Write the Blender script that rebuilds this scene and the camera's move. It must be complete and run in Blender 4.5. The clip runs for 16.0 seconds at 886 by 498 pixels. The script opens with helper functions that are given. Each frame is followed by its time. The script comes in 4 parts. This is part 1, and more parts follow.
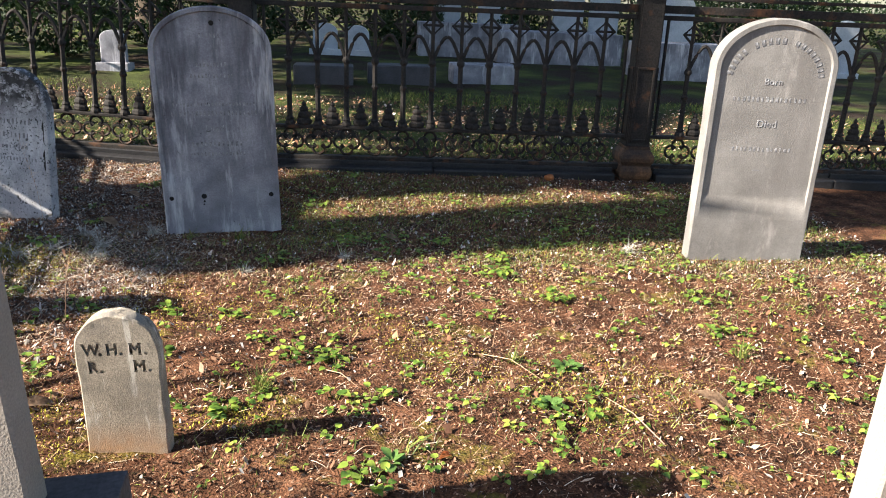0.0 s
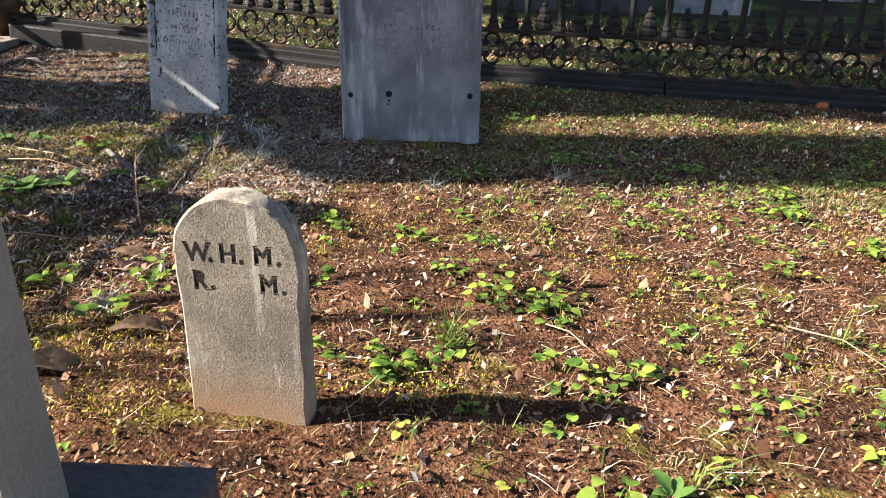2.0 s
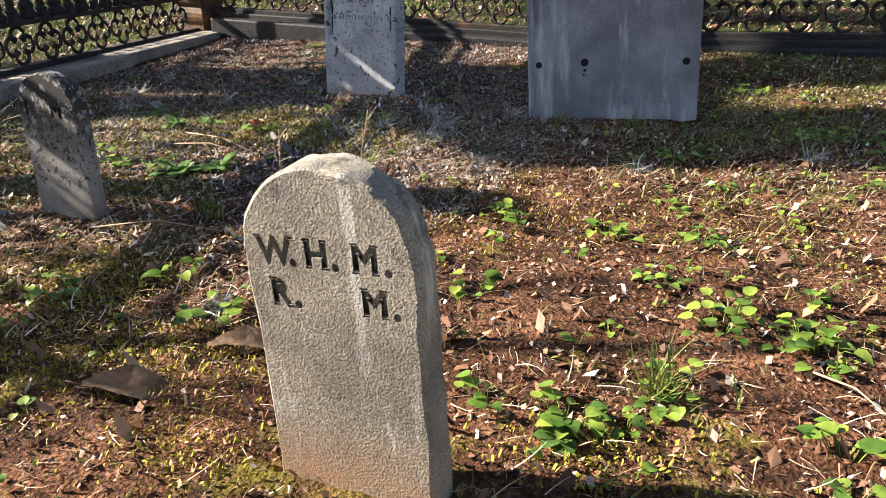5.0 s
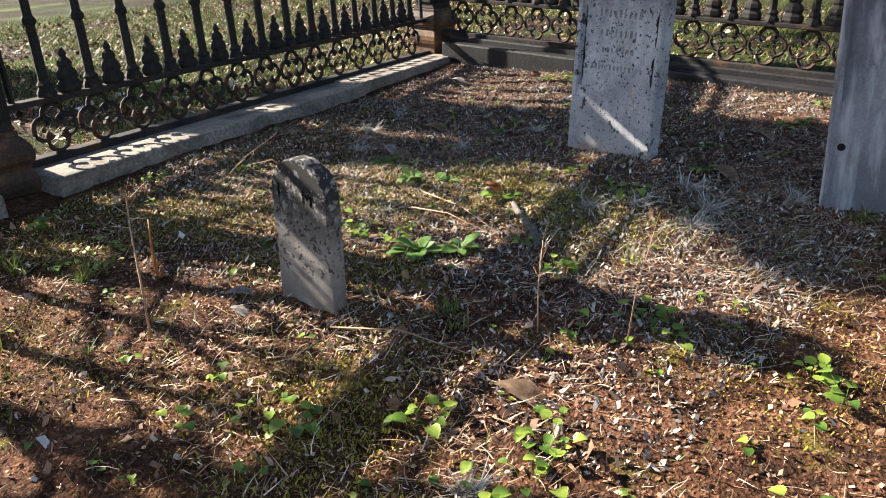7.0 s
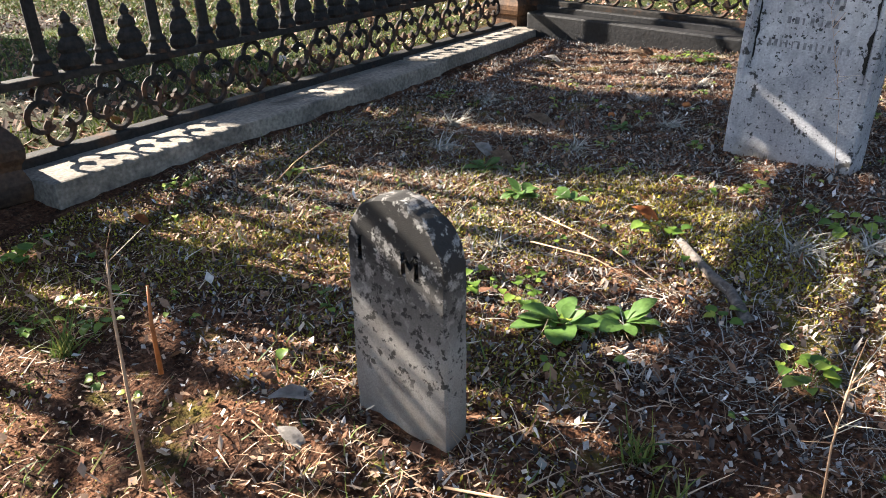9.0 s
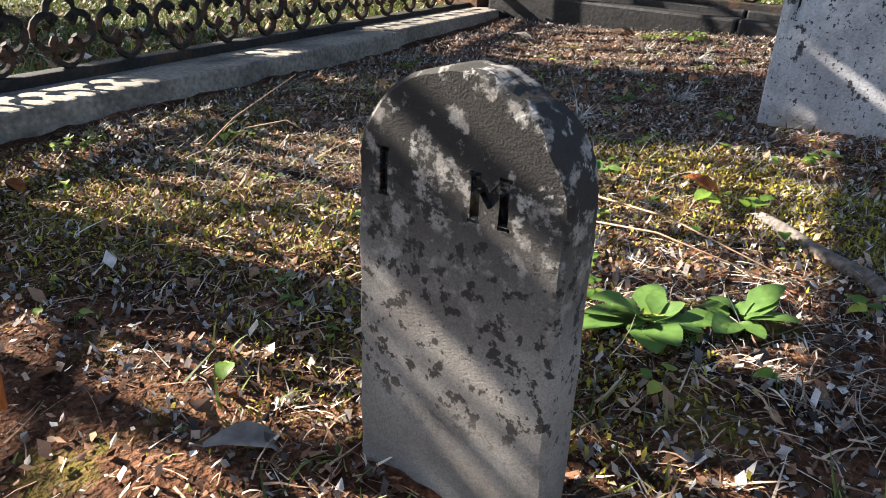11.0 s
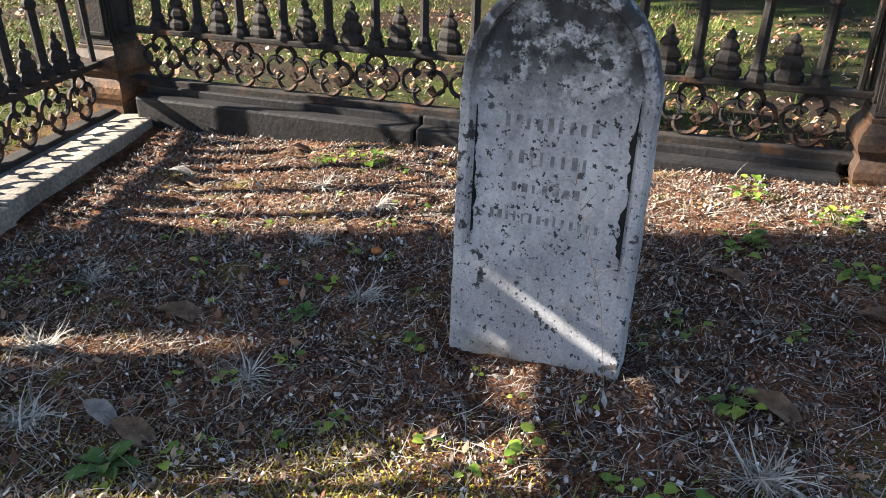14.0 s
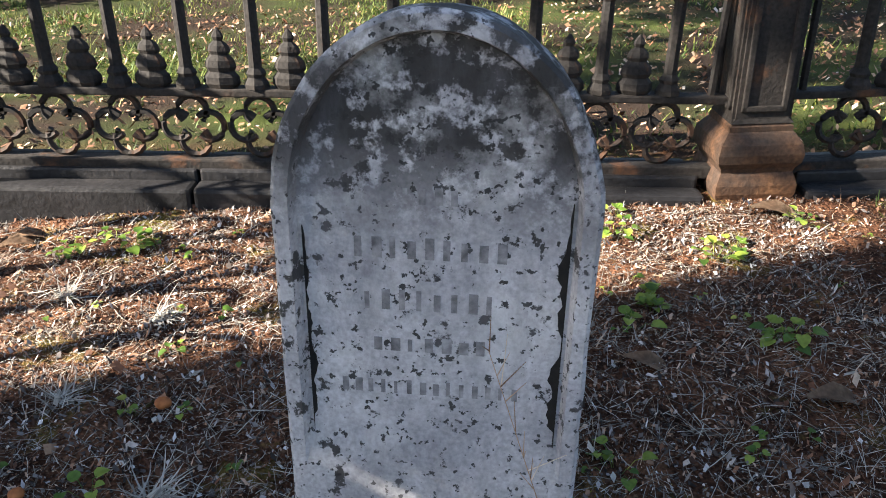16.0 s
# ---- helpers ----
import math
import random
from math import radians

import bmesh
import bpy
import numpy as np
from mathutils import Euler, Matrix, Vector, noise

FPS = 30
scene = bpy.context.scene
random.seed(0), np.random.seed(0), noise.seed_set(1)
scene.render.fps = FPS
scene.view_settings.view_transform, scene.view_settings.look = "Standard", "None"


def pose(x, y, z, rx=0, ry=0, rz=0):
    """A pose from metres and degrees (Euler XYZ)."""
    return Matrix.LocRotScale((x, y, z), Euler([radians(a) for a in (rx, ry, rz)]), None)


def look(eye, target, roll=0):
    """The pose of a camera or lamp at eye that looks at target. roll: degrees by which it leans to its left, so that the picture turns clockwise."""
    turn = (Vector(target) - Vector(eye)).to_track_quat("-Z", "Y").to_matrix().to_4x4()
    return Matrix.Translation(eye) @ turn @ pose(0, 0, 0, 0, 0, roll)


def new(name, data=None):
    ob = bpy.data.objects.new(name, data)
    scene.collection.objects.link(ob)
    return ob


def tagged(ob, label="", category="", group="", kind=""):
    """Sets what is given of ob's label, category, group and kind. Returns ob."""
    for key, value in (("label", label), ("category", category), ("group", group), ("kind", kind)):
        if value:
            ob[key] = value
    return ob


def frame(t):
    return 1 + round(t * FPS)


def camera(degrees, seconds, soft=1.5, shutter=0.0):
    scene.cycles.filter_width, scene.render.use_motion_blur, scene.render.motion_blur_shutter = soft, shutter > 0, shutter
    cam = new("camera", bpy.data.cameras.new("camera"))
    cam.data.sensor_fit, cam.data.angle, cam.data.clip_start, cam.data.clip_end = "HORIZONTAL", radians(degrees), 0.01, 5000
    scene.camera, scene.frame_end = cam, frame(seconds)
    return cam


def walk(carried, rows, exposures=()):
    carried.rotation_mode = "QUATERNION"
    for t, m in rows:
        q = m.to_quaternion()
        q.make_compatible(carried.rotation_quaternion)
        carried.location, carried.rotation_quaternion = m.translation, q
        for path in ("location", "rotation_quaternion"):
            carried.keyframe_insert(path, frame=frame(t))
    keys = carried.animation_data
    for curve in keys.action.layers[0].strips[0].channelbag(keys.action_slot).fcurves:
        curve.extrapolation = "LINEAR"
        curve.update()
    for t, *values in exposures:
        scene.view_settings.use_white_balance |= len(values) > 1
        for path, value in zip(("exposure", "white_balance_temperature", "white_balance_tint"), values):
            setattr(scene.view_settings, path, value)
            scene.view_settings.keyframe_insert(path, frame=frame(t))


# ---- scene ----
cam = camera(61.8, 16.0, 1.0)
EXPOSURES = [(0.0, 2.12), (3.0, 2.0), (6.0, 2.0), (9.0, 2.3), (12.5, 2.2), (14.0, 2.4), (16.0, 2.52)]
PATH = [
    (0, (0.1842, -0.2115, 1.1462), (0.2835, 1.6794, 0.5024), 2.27),
    (0.5, (0.1592, -0.0576, 1.0874), (0.1146, 1.8355, 0.4436), 2.23),
    (1, (0.1040, 0.1529, 1.0048), (-0.0610, 2.0311, 0.3376), 2.18),
    (1.5, (0.0442, 0.3483, 0.8721), (-0.2287, 2.2008, 0.1695), 2.12),
    (2, (-0.0112, 0.5047, 0.7495), (-0.3669, 2.3166, -0.0189), 2.01),
    (2.5, (-0.0512, 0.6397, 0.6436), (-0.4839, 2.4260, -0.1449), 1.76),
    (3, (-0.0813, 0.7313, 0.5880), (-0.5773, 2.4985, -0.2064), 1.67),
    (3.2, (-0.0939, 0.7594, 0.5795), (-0.6052, 2.5220, -0.2154), 1.75),
    (5.3, (-0.1070, 0.9263, 0.5884), (-1.0342, 2.5245, -0.1773), -3.35),
    (5.5, (-0.1178, 0.9399, 0.6017), (-1.0945, 2.5108, -0.1588), -3.39),
    (6, (-0.1696, 0.9759, 0.6550), (-1.2638, 2.4728, -0.0946), -3.36),
    (6.5, (-0.2598, 1.0315, 0.7091), (-1.4533, 2.4496, -0.0422), -3.34),
    (7, (-0.4190, 1.1033, 0.7505), (-1.6817, 2.4547, -0.0106), -3.25),
    (7.5, (-0.5665, 1.1825, 0.7811), (-1.8497, 2.5036, 0.0012), -3.15),
    (8, (-0.7116, 1.2848, 0.7636), (-2.0145, 2.5720, -0.0400), -3.39),
    (8.5, (-0.8366, 1.4055, 0.7044), (-2.1680, 2.6593, -0.1052), -3.48),
    (9, (-1.0180, 1.4689, 0.6561), (-2.3470, 2.7231, -0.1568), -3.18),
    (9.2, (-1.0700, 1.4872, 0.6338), (-2.3964, 2.7434, -0.1803), -3.05),
    (11.3, (-1.3919, 1.6523, 0.4167), (-2.5460, 3.0953, -0.3558), -0.31),
    (11.5, (-1.3940, 1.6582, 0.4236), (-2.5178, 3.1253, -0.3485), -0.50),
    (12, (-1.4005, 1.6871, 0.4685), (-2.4489, 3.2094, -0.3036), -0.56),
    (12.5, (-1.4132, 1.7425, 0.5520), (-2.3821, 3.3204, -0.2128), -0.70),
    (13, (-1.4073, 1.8754, 0.6527), (-2.2741, 3.5106, -0.1055), -0.78),
    (13.5, (-1.4724, 2.0470, 0.7714), (-2.2109, 3.7412, 0.0071), -0.99),
    (14, (-1.5240, 2.1839, 0.8649), (-2.0919, 3.9036, 0.0164), -1.63),
    (14.5, (-1.5833, 2.3318, 0.9163), (-1.9975, 4.0831, 0.0437), -1.75),
    (15, (-1.6290, 2.4557, 0.9329), (-1.8517, 4.2346, 0.0464), -2.10),
    (15.5, (-1.6657, 2.6157, 0.9033), (-1.7790, 4.3996, 0.0063), -2.28),
    (16, (-1.7127, 2.7448, 0.8645), (-1.7422, 4.5316, -0.0335), -2.30),
]
walk(cam, [(t, look(eye, target, roll)) for t, eye, target, roll in PATH], EXPOSURES)

# ---- light ----
SUN_EL, SUN_FROM = radians(31.0), Vector((-0.972, -0.235, 0.0)).normalized()
world = bpy.data.worlds.new("sky")
scene.world = world
world.use_nodes = True
wn = world.node_tree.nodes
sky = wn.new("ShaderNodeTexSky")
sky.sky_type, sky.sun_disc = "NISHITA", False
sky.sun_elevation, sky.sun_rotation = SUN_EL, math.atan2(SUN_FROM.x, SUN_FROM.y)
wn["Background"].inputs["Strength"].default_value = 0.05
world.node_tree.links.new(sky.outputs[0], wn["Background"].inputs["Color"])
sun = new("sun", bpy.data.lights.new("sun", "SUN"))
sun.data.energy, sun.data.angle, sun.data.color = 5.0, radians(0.55), (1.0, 0.91, 0.78)
SUN_DIR = Vector((SUN_FROM.x * math.cos(SUN_EL), SUN_FROM.y * math.cos(SUN_EL), math.sin(SUN_EL)))
sun.matrix_world = look(SUN_DIR * 40, (0, 0, 0))


# ---- materials ----
def mat(name, stops, scale=4.0, rough=0.8, metal=0.0, bump=0.3, fine=60.0, fine_amt=0.35, coords="Object", spec=0.35, trans=0.0):
    """A procedural surface: stops are (position, colour) along a large noise, a fine noise darkens and lifts it, both give relief."""
    m = bpy.data.materials.new(name)
    m.use_nodes = True
    nt = m.node_tree
    n, l = nt.nodes, nt.links
    b = n["Principled BSDF"]
    b.inputs["Roughness"].default_value, b.inputs["Metallic"].default_value = rough, metal
    b.inputs["Specular IOR Level"].default_value = spec
    tc = n.new("ShaderNodeTexCoord")
    big = n.new("ShaderNodeTexNoise")
    big.inputs["Scale"].default_value, big.inputs["Detail"].default_value, big.inputs["Roughness"].default_value = scale, 8, 0.62
    small = n.new("ShaderNodeTexNoise")
    small.inputs["Scale"].default_value, small.inputs["Detail"].default_value = fine, 5
    ramp = n.new("ShaderNodeValToRGB")
    els = ramp.color_ramp.elements
    while len(els) < len(stops):
        els.new(0.5)
    for e, (p, c) in zip(els, stops):
        e.position, e.color = p, (*c, 1)
    l.new(tc.outputs[coords], big.inputs["Vector"])
    l.new(tc.outputs[coords], small.inputs["Vector"])
    l.new(big.outputs["Fac"], ramp.inputs["Fac"])
    mr = n.new("ShaderNodeMapRange")
    mr.inputs["From Min"].default_value, mr.inputs["From Max"].default_value = 0.3, 0.7
    mr.inputs["To Min"].default_value, mr.inputs["To Max"].default_value = 1 - fine_amt, 1 + fine_amt
    l.new(small.outputs["Fac"], mr.inputs["Value"])
    mul = n.new("ShaderNodeMix")
    mul.data_type, mul.blend_type = "RGBA", "MULTIPLY"
    mul.inputs["Factor"].default_value = 1.0
    l.new(ramp.outputs["Color"], mul.inputs["A"])
    l.new(mr.outputs["Result"], mul.inputs["B"])
    l.new(mul.outputs["Result"], b.inputs["Base Color"])
    bp = n.new("ShaderNodeBump")
    bp.inputs["Strength"].default_value, bp.inputs["Distance"].default_value = bump, 0.004
    l.new(small.outputs["Fac"], bp.inputs["Height"])
    l.new(bp.outputs["Normal"], b.inputs["Normal"])
    if trans:
        b.inputs["Subsurface Weight"].default_value = 0.0
        t = n.new("ShaderNodeBsdfTranslucent")
        l.new(mul.outputs["Result"], t.inputs["Color"])
        mx = n.new("ShaderNodeMixShader")
        mx.inputs["Fac"].default_value = trans
        l.new(b.outputs["BSDF"], mx.inputs[1])
        l.new(t.outputs["BSDF"], mx.inputs[2])
        l.new(mx.outputs["Shader"], n["Material Output"].inputs["Surface"])
    m["big"], m["mul"], m["small"] = big.name, mul.name, small.name
    return m


def layer(m, colour, scale, low, high, seed=0.0, detail=6.0, stretch=(1, 1, 1), amount=1.0, z_from=None, z_to=None):
    """A layer of stains over a surface: a noise between low and high lays the colour on; z_from and z_to limit it to a height of the thing."""
    nt = m.node_tree
    n, l = nt.nodes, nt.links
    target = n["Principled BSDF"].inputs["Base Color"]
    old = target.links[0].from_socket
    tc, mp, nz = n.new("ShaderNodeTexCoord"), n.new("ShaderNodeMapping"), n.new("ShaderNodeTexNoise")
    mp.inputs["Location"].default_value, mp.inputs["Scale"].default_value = (seed, seed * 0.7, seed * 1.3), stretch
    nz.inputs["Scale"].default_value, nz.inputs["Detail"].default_value, nz.inputs["Roughness"].default_value = scale, detail, 0.66
    l.new(tc.outputs["Object"], mp.inputs["Vector"])
    l.new(mp.outputs["Vector"], nz.inputs["Vector"])
    mr = n.new("ShaderNodeMapRange")
    mr.inputs["From Min"].default_value, mr.inputs["From Max"].default_value = low, high
    mr.inputs["To Max"].default_value = amount
    l.new(nz.outputs["Fac"], mr.inputs["Value"])
    fac = mr.outputs["Result"]
    if z_from is not None:
        sx = n.new("ShaderNodeSeparateXYZ")
        l.new(tc.outputs["Object"], sx.inputs["Vector"])
        zr = n.new("ShaderNodeMapRange")
        zr.inputs["From Min"].default_value, zr.inputs["From Max"].default_value = z_from, z_to
        l.new(sx.outputs["Z"], zr.inputs["Value"])
        mm = n.new("ShaderNodeMath")
        mm.operation = "MULTIPLY"
        l.new(fac, mm.inputs[0])
        l.new(zr.outputs["Result"], mm.inputs[1])
        fac = mm.outputs["Value"]
    mix = n.new("ShaderNodeMix")
    mix.data_type = "RGBA"
    l.new(fac, mix.inputs["Factor"])
    l.new(old, mix.inputs["A"])
    mix.inputs["B"].default_value = (*colour, 1)
    l.new(mix.outputs["Result"], target)
    return m


def grass_outside(m):
    """Turf beyond the fence, with bare patches; the plot inside keeps its soil."""
    nt = m.node_tree
    n, l = nt.nodes, nt.links
    target = n["Principled BSDF"].inputs["Base Color"]
    old = target.links[0].from_socket
    geo, sx = n.new("ShaderNodeNewGeometry"), n.new("ShaderNodeSeparateXYZ")
    l.new(geo.outputs["Position"], sx.inputs["Vector"])

    def ramp(sock, a, b):
        r = n.new("ShaderNodeMapRange")
        r.inputs["From Min"].default_value, r.inputs["From Max"].default_value = a, b
        l.new(sock, r.inputs["Value"])
        return r.outputs["Result"]

    def op(kind, a, b):
        q = n.new("ShaderNodeMath")
        q.operation = kind
        for k, v in enumerate((a, b)):
            if isinstance(v, float):
                q.inputs[k].default_value = v
            else:
                l.new(v, q.inputs[k])
        return q.outputs["Value"]

    slant = op("ADD", sx.outputs["X"], op("MULTIPLY", sx.outputs["Y"], 0.215))
    out = op("MAXIMUM", ramp(sx.outputs["Y"], 4.85, 5.3), ramp(slant, -2.85, -3.3))
    nz = n.new("ShaderNodeTexNoise")
    nz.inputs["Scale"].default_value, nz.inputs["Detail"].default_value = 1.3, 7
    l.new(geo.outputs["Position"], nz.inputs["Vector"])
    colour = n.new("ShaderNodeValToRGB")
    colour.color_ramp.elements.new(0.5)
    for k, (p, c) in enumerate(((0.40, (0.035, 0.024, 0.018, 1)), (0.54, (0.038, 0.046, 0.016, 1)), (0.70, (0.085, 0.105, 0.026, 1)))):
        e = colour.color_ramp.elements[k]
        e.position, e.color = p, c
    l.new(nz.outputs["Fac"], colour.inputs["Fac"])
    mix = n.new("ShaderNodeMix")
    mix.data_type = "RGBA"
    l.new(out, mix.inputs["Factor"])
    l.new(old, mix.inputs["A"])
    l.new(colour.outputs["Color"], mix.inputs["B"])
    l.new(mix.outputs["Result"], target)
    return m


soil = mat("soil", [(0.3, (0.018, 0.009, 0.006)), (0.5, (0.085, 0.038, 0.021)), (0.7, (0.21, 0.10, 0.055))], 7.0, 0.95, bump=1.0, fine=140, fine_amt=0.7, spec=0.1)
layer(soil, (0.17, 0.145, 0.028), 5.0, 0.57, 0.66, 3.0, 10, amount=0.7)
layer(soil, (0.018, 0.012, 0.009), 22.0, 0.52, 0.66, 6.0, 10, amount=0.75)
layer(soil, (0.30, 0.185, 0.115), 60.0, 0.57, 0.68, 1.0, 6, amount=0.7)
next(k for k in soil.node_tree.nodes if k.bl_idname == "ShaderNodeBump").inputs["Distance"].default_value = 0.012
grass_outside(soil)
iron = mat("cast_iron", [(0.35, (0.018, 0.017, 0.017)), (0.6, (0.035, 0.03, 0.027)), (0.8, (0.09, 0.045, 0.025))], 6.0, 0.78, 0.0, bump=0.5, fine=90, spec=0.2)
layer(iron, (0.16, 0.07, 0.032), 7.0, 0.56, 0.72, 5.0, 8, amount=0.75)
kerb_stone = mat("kerb_stone", [(0.3, (0.16, 0.14, 0.12)), (0.6, (0.30, 0.26, 0.22))], 5.0, 0.9, bump=0.6, fine=80)
layer(kerb_stone, (0.05, 0.045, 0.04), 4.0, 0.5, 0.7, 8.0, 8)
tan_stone = mat("tan_sandstone", [(0.3, (0.21, 0.18, 0.145)), (0.55, (0.30, 0.26, 0.21)), (0.75, (0.38, 0.33, 0.265))], 9.0, 0.9, bump=0.5, fine=420, fine_amt=0.5)
grey_marble = mat("grey_marble", [(0.3, (0.13, 0.13, 0.15)), (0.5, (0.22, 0.22, 0.25)), (0.7, (0.37, 0.37, 0.405))], 5.0, 0.75, bump=0.3, fine=160, fine_amt=0.12)
lichen_marble = mat("lichen_marble", [(0.3, (0.30, 0.30, 0.33)), (0.5, (0.44, 0.44, 0.47)), (0.7, (0.62, 0.62, 0.64))], 6.0, 0.85, bump=0.5, fine=180, fine_amt=0.2)
taupe_marble = mat("taupe_marble", [(0.3, (0.13, 0.121, 0.117)), (0.5, (0.195, 0.186, 0.18)), (0.7, (0.265, 0.254, 0.246))], 4.0, 0.75, bump=0.3, fine=160, fine_amt=0.12)
foot_marble = mat("footstone_marble", [(0.3, (0.17, 0.15, 0.135)), (0.5, (0.27, 0.25, 0.235)), (0.7, (0.40, 0.38, 0.36))], 8.0, 0.9, bump=0.22, fine=600, fine_amt=0.25)
white_marble = mat("white_marble", [(0.3, (0.33, 0.36, 0.41)), (0.7, (0.52, 0.55, 0.59))], 4.0, 0.8, bump=0.3, fine=90, fine_amt=0.15)
dark_slate = mat("dark_slate", [(0.3, (0.035, 0.035, 0.04)), (0.7, (0.075, 0.075, 0.085))], 4.0, 0.7, bump=0.3, fine=90)
def island_mat(name, stops, rough=0.8, trans=0.0):
    """Colour picked piece by piece along a ramp, with a faint grain."""
    m = mat(name, stops, 6.0, rough, bump=0.15, fine=120, fine_amt=0.2, trans=trans)
    nt = m.node_tree
    geo = nt.nodes.new("ShaderNodeNewGeometry")
    ramp = next(k for k in nt.nodes if k.bl_idname == "ShaderNodeValToRGB")
    nt.links.new(geo.outputs["Random Per Island"], ramp.inputs["Fac"])
    return m


chip_mat = island_mat("litter_chips", [(0.0, (0.018, 0.012, 0.009)), (0.3, (0.09, 0.04, 0.023)), (0.65, (0.27, 0.13, 0.075)), (0.86, (0.44, 0.26, 0.165)), (0.96, (0.62, 0.47, 0.36)), (1.0, (0.84, 0.79, 0.73))], 0.85)
frag_mat = island_mat("leaf_fragments", [(0.0, (0.06, 0.03, 0.02)), (0.4, (0.19, 0.085, 0.046)), (0.8, (0.38, 0.22, 0.13)), (0.95, (0.56, 0.43, 0.33)), (1.0, (0.75, 0.68, 0.62))], 0.75)
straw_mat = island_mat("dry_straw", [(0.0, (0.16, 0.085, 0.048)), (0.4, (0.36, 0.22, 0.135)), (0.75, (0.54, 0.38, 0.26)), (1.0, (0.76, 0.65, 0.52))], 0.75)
# darker copy of the straw colours, shade put into the colour
shaded_straw_mat = island_mat("dull_dead_grass", [(0.0, (0.10, 0.08, 0.05)), (0.5, (0.26, 0.205, 0.13)), (1.0, (0.46, 0.38, 0.26))], 0.8)
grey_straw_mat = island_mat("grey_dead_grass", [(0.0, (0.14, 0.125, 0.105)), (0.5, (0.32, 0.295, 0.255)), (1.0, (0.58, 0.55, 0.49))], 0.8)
# litter greyed so that the shaded ground looks cooler
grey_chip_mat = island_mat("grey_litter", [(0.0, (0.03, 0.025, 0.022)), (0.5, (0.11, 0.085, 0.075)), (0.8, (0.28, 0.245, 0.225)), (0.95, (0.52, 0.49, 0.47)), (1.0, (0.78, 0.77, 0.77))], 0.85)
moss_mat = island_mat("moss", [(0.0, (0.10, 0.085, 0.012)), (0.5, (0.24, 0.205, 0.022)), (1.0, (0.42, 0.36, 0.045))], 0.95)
grass_mat = island_mat("grass_blades", [(0.0, (0.05, 0.09, 0.018)), (0.5, (0.12, 0.17, 0.035)), (0.85, (0.22, 0.25, 0.05)), (1.0, (0.34, 0.29, 0.10))], 0.6, 0.25)
violet_mat = island_mat("violet_leaf", [(0.0, (0.05, 0.11, 0.02)), (0.4, (0.13, 0.22, 0.035)), (0.8, (0.28, 0.36, 0.06)), (1.0, (0.46, 0.45, 0.09))], 0.4, 0.3)
rosette_mat = island_mat("broad_leaf", [(0.0, (0.06, 0.135, 0.03)), (1.0, (0.19, 0.30, 0.08))], 0.4, 0.3)
dead_leaf_mat = mat("dead_leaf", [(0.3, (0.17, 0.10, 0.06)), (0.5, (0.30, 0.20, 0.13)), (0.7, (0.44, 0.33, 0.23))], 18.0, 0.65, bump=0.3, fine=90, fine_amt=0.25)
pale_leaf_mat = mat("bleached_leaf", [(0.3, (0.30, 0.27, 0.25)), (0.7, (0.55, 0.50, 0.46))], 18.0, 0.7, bump=0.3, fine=90, fine_amt=0.25)
orange_leaf_mat = mat("rusty_leaf", [(0.3, (0.28, 0.08, 0.025)), (0.7, (0.46, 0.17, 0.05))], 18.0, 0.6, bump=0.3, fine=90, fine_amt=0.25)
rust_iron = mat("rusted_iron", [(0.32, (0.03, 0.024, 0.021)), (0.5, (0.085, 0.048, 0.03)), (0.7, (0.25, 0.125, 0.06))], 6.0, 0.7, 0.2, bump=0.5, fine=90)
kerb_iron = mat("dark_kerb", [(0.3, (0.010, 0.010, 0.011)), (0.6, (0.024, 0.023, 0.025)), (0.8, (0.055, 0.048, 0.044))], 5.0, 0.5, bump=0.5, fine=70)
turf_mat = island_mat("turf_blades", [(0.0, (0.028, 0.055, 0.012)), (0.5, (0.08, 0.13, 0.026)), (0.85, (0.18, 0.21, 0.04)), (1.0, (0.30, 0.25, 0.09))], 0.65, 0.2)
bark = mat("bark", [(0.3, (0.03, 0.022, 0.016)), (0.7, (0.09, 0.068, 0.05))], 12.0, 0.95, bump=1.0, fine=40)
leaf_green = mat("tree_leaf", [(0.3, (0.010, 0.024, 0.007)), (0.7, (0.026, 0.05, 0.013))], 3.0, 0.6, trans=0.25)


# ---- helpers for things ----
def part(name, bm, material, parent=None, label="", smooth=None):
    """Links a bmesh as one mesh object, under a thing or part if given."""
    me = bpy.data.meshes.new(name)
    bmesh.ops.recalc_face_normals(bm, faces=bm.faces[:])
    bm.to_mesh(me)
    bm.free()
    me.materials.append(material)
    if smooth is not None:
        me.set_sharp_from_angle(angle=radians(smooth))
        me.shade_smooth() if smooth >= 180 else None
    ob = new(name, me)
    if parent is not None:
        ob.parent = parent
    if label:
        ob["label"] = label
    return ob


def empty(name, m, label, category, group=""):
    ob = new(name)
    ob.matrix_world = m
    return tagged(ob, label, category, group)


def add_box(bm, lo, hi, bevel=0.0):
    g = bmesh.ops.create_cube(bm, size=1.0)["verts"]
    for v in g:
        v.co = Vector([lo[i] + (v.co[i] + 0.5) * (hi[i] - lo[i]) for i in range(3)])
    if bevel:
        es = list({e for v in g for e in v.link_edges})
        bmesh.ops.bevel(bm, geom=es, offset=bevel, segments=2, affect="EDGES", profile=0.6)
    return bm


def box(lo, hi, bevel=0.0):
    return add_box(bmesh.new(), lo, hi, bevel)


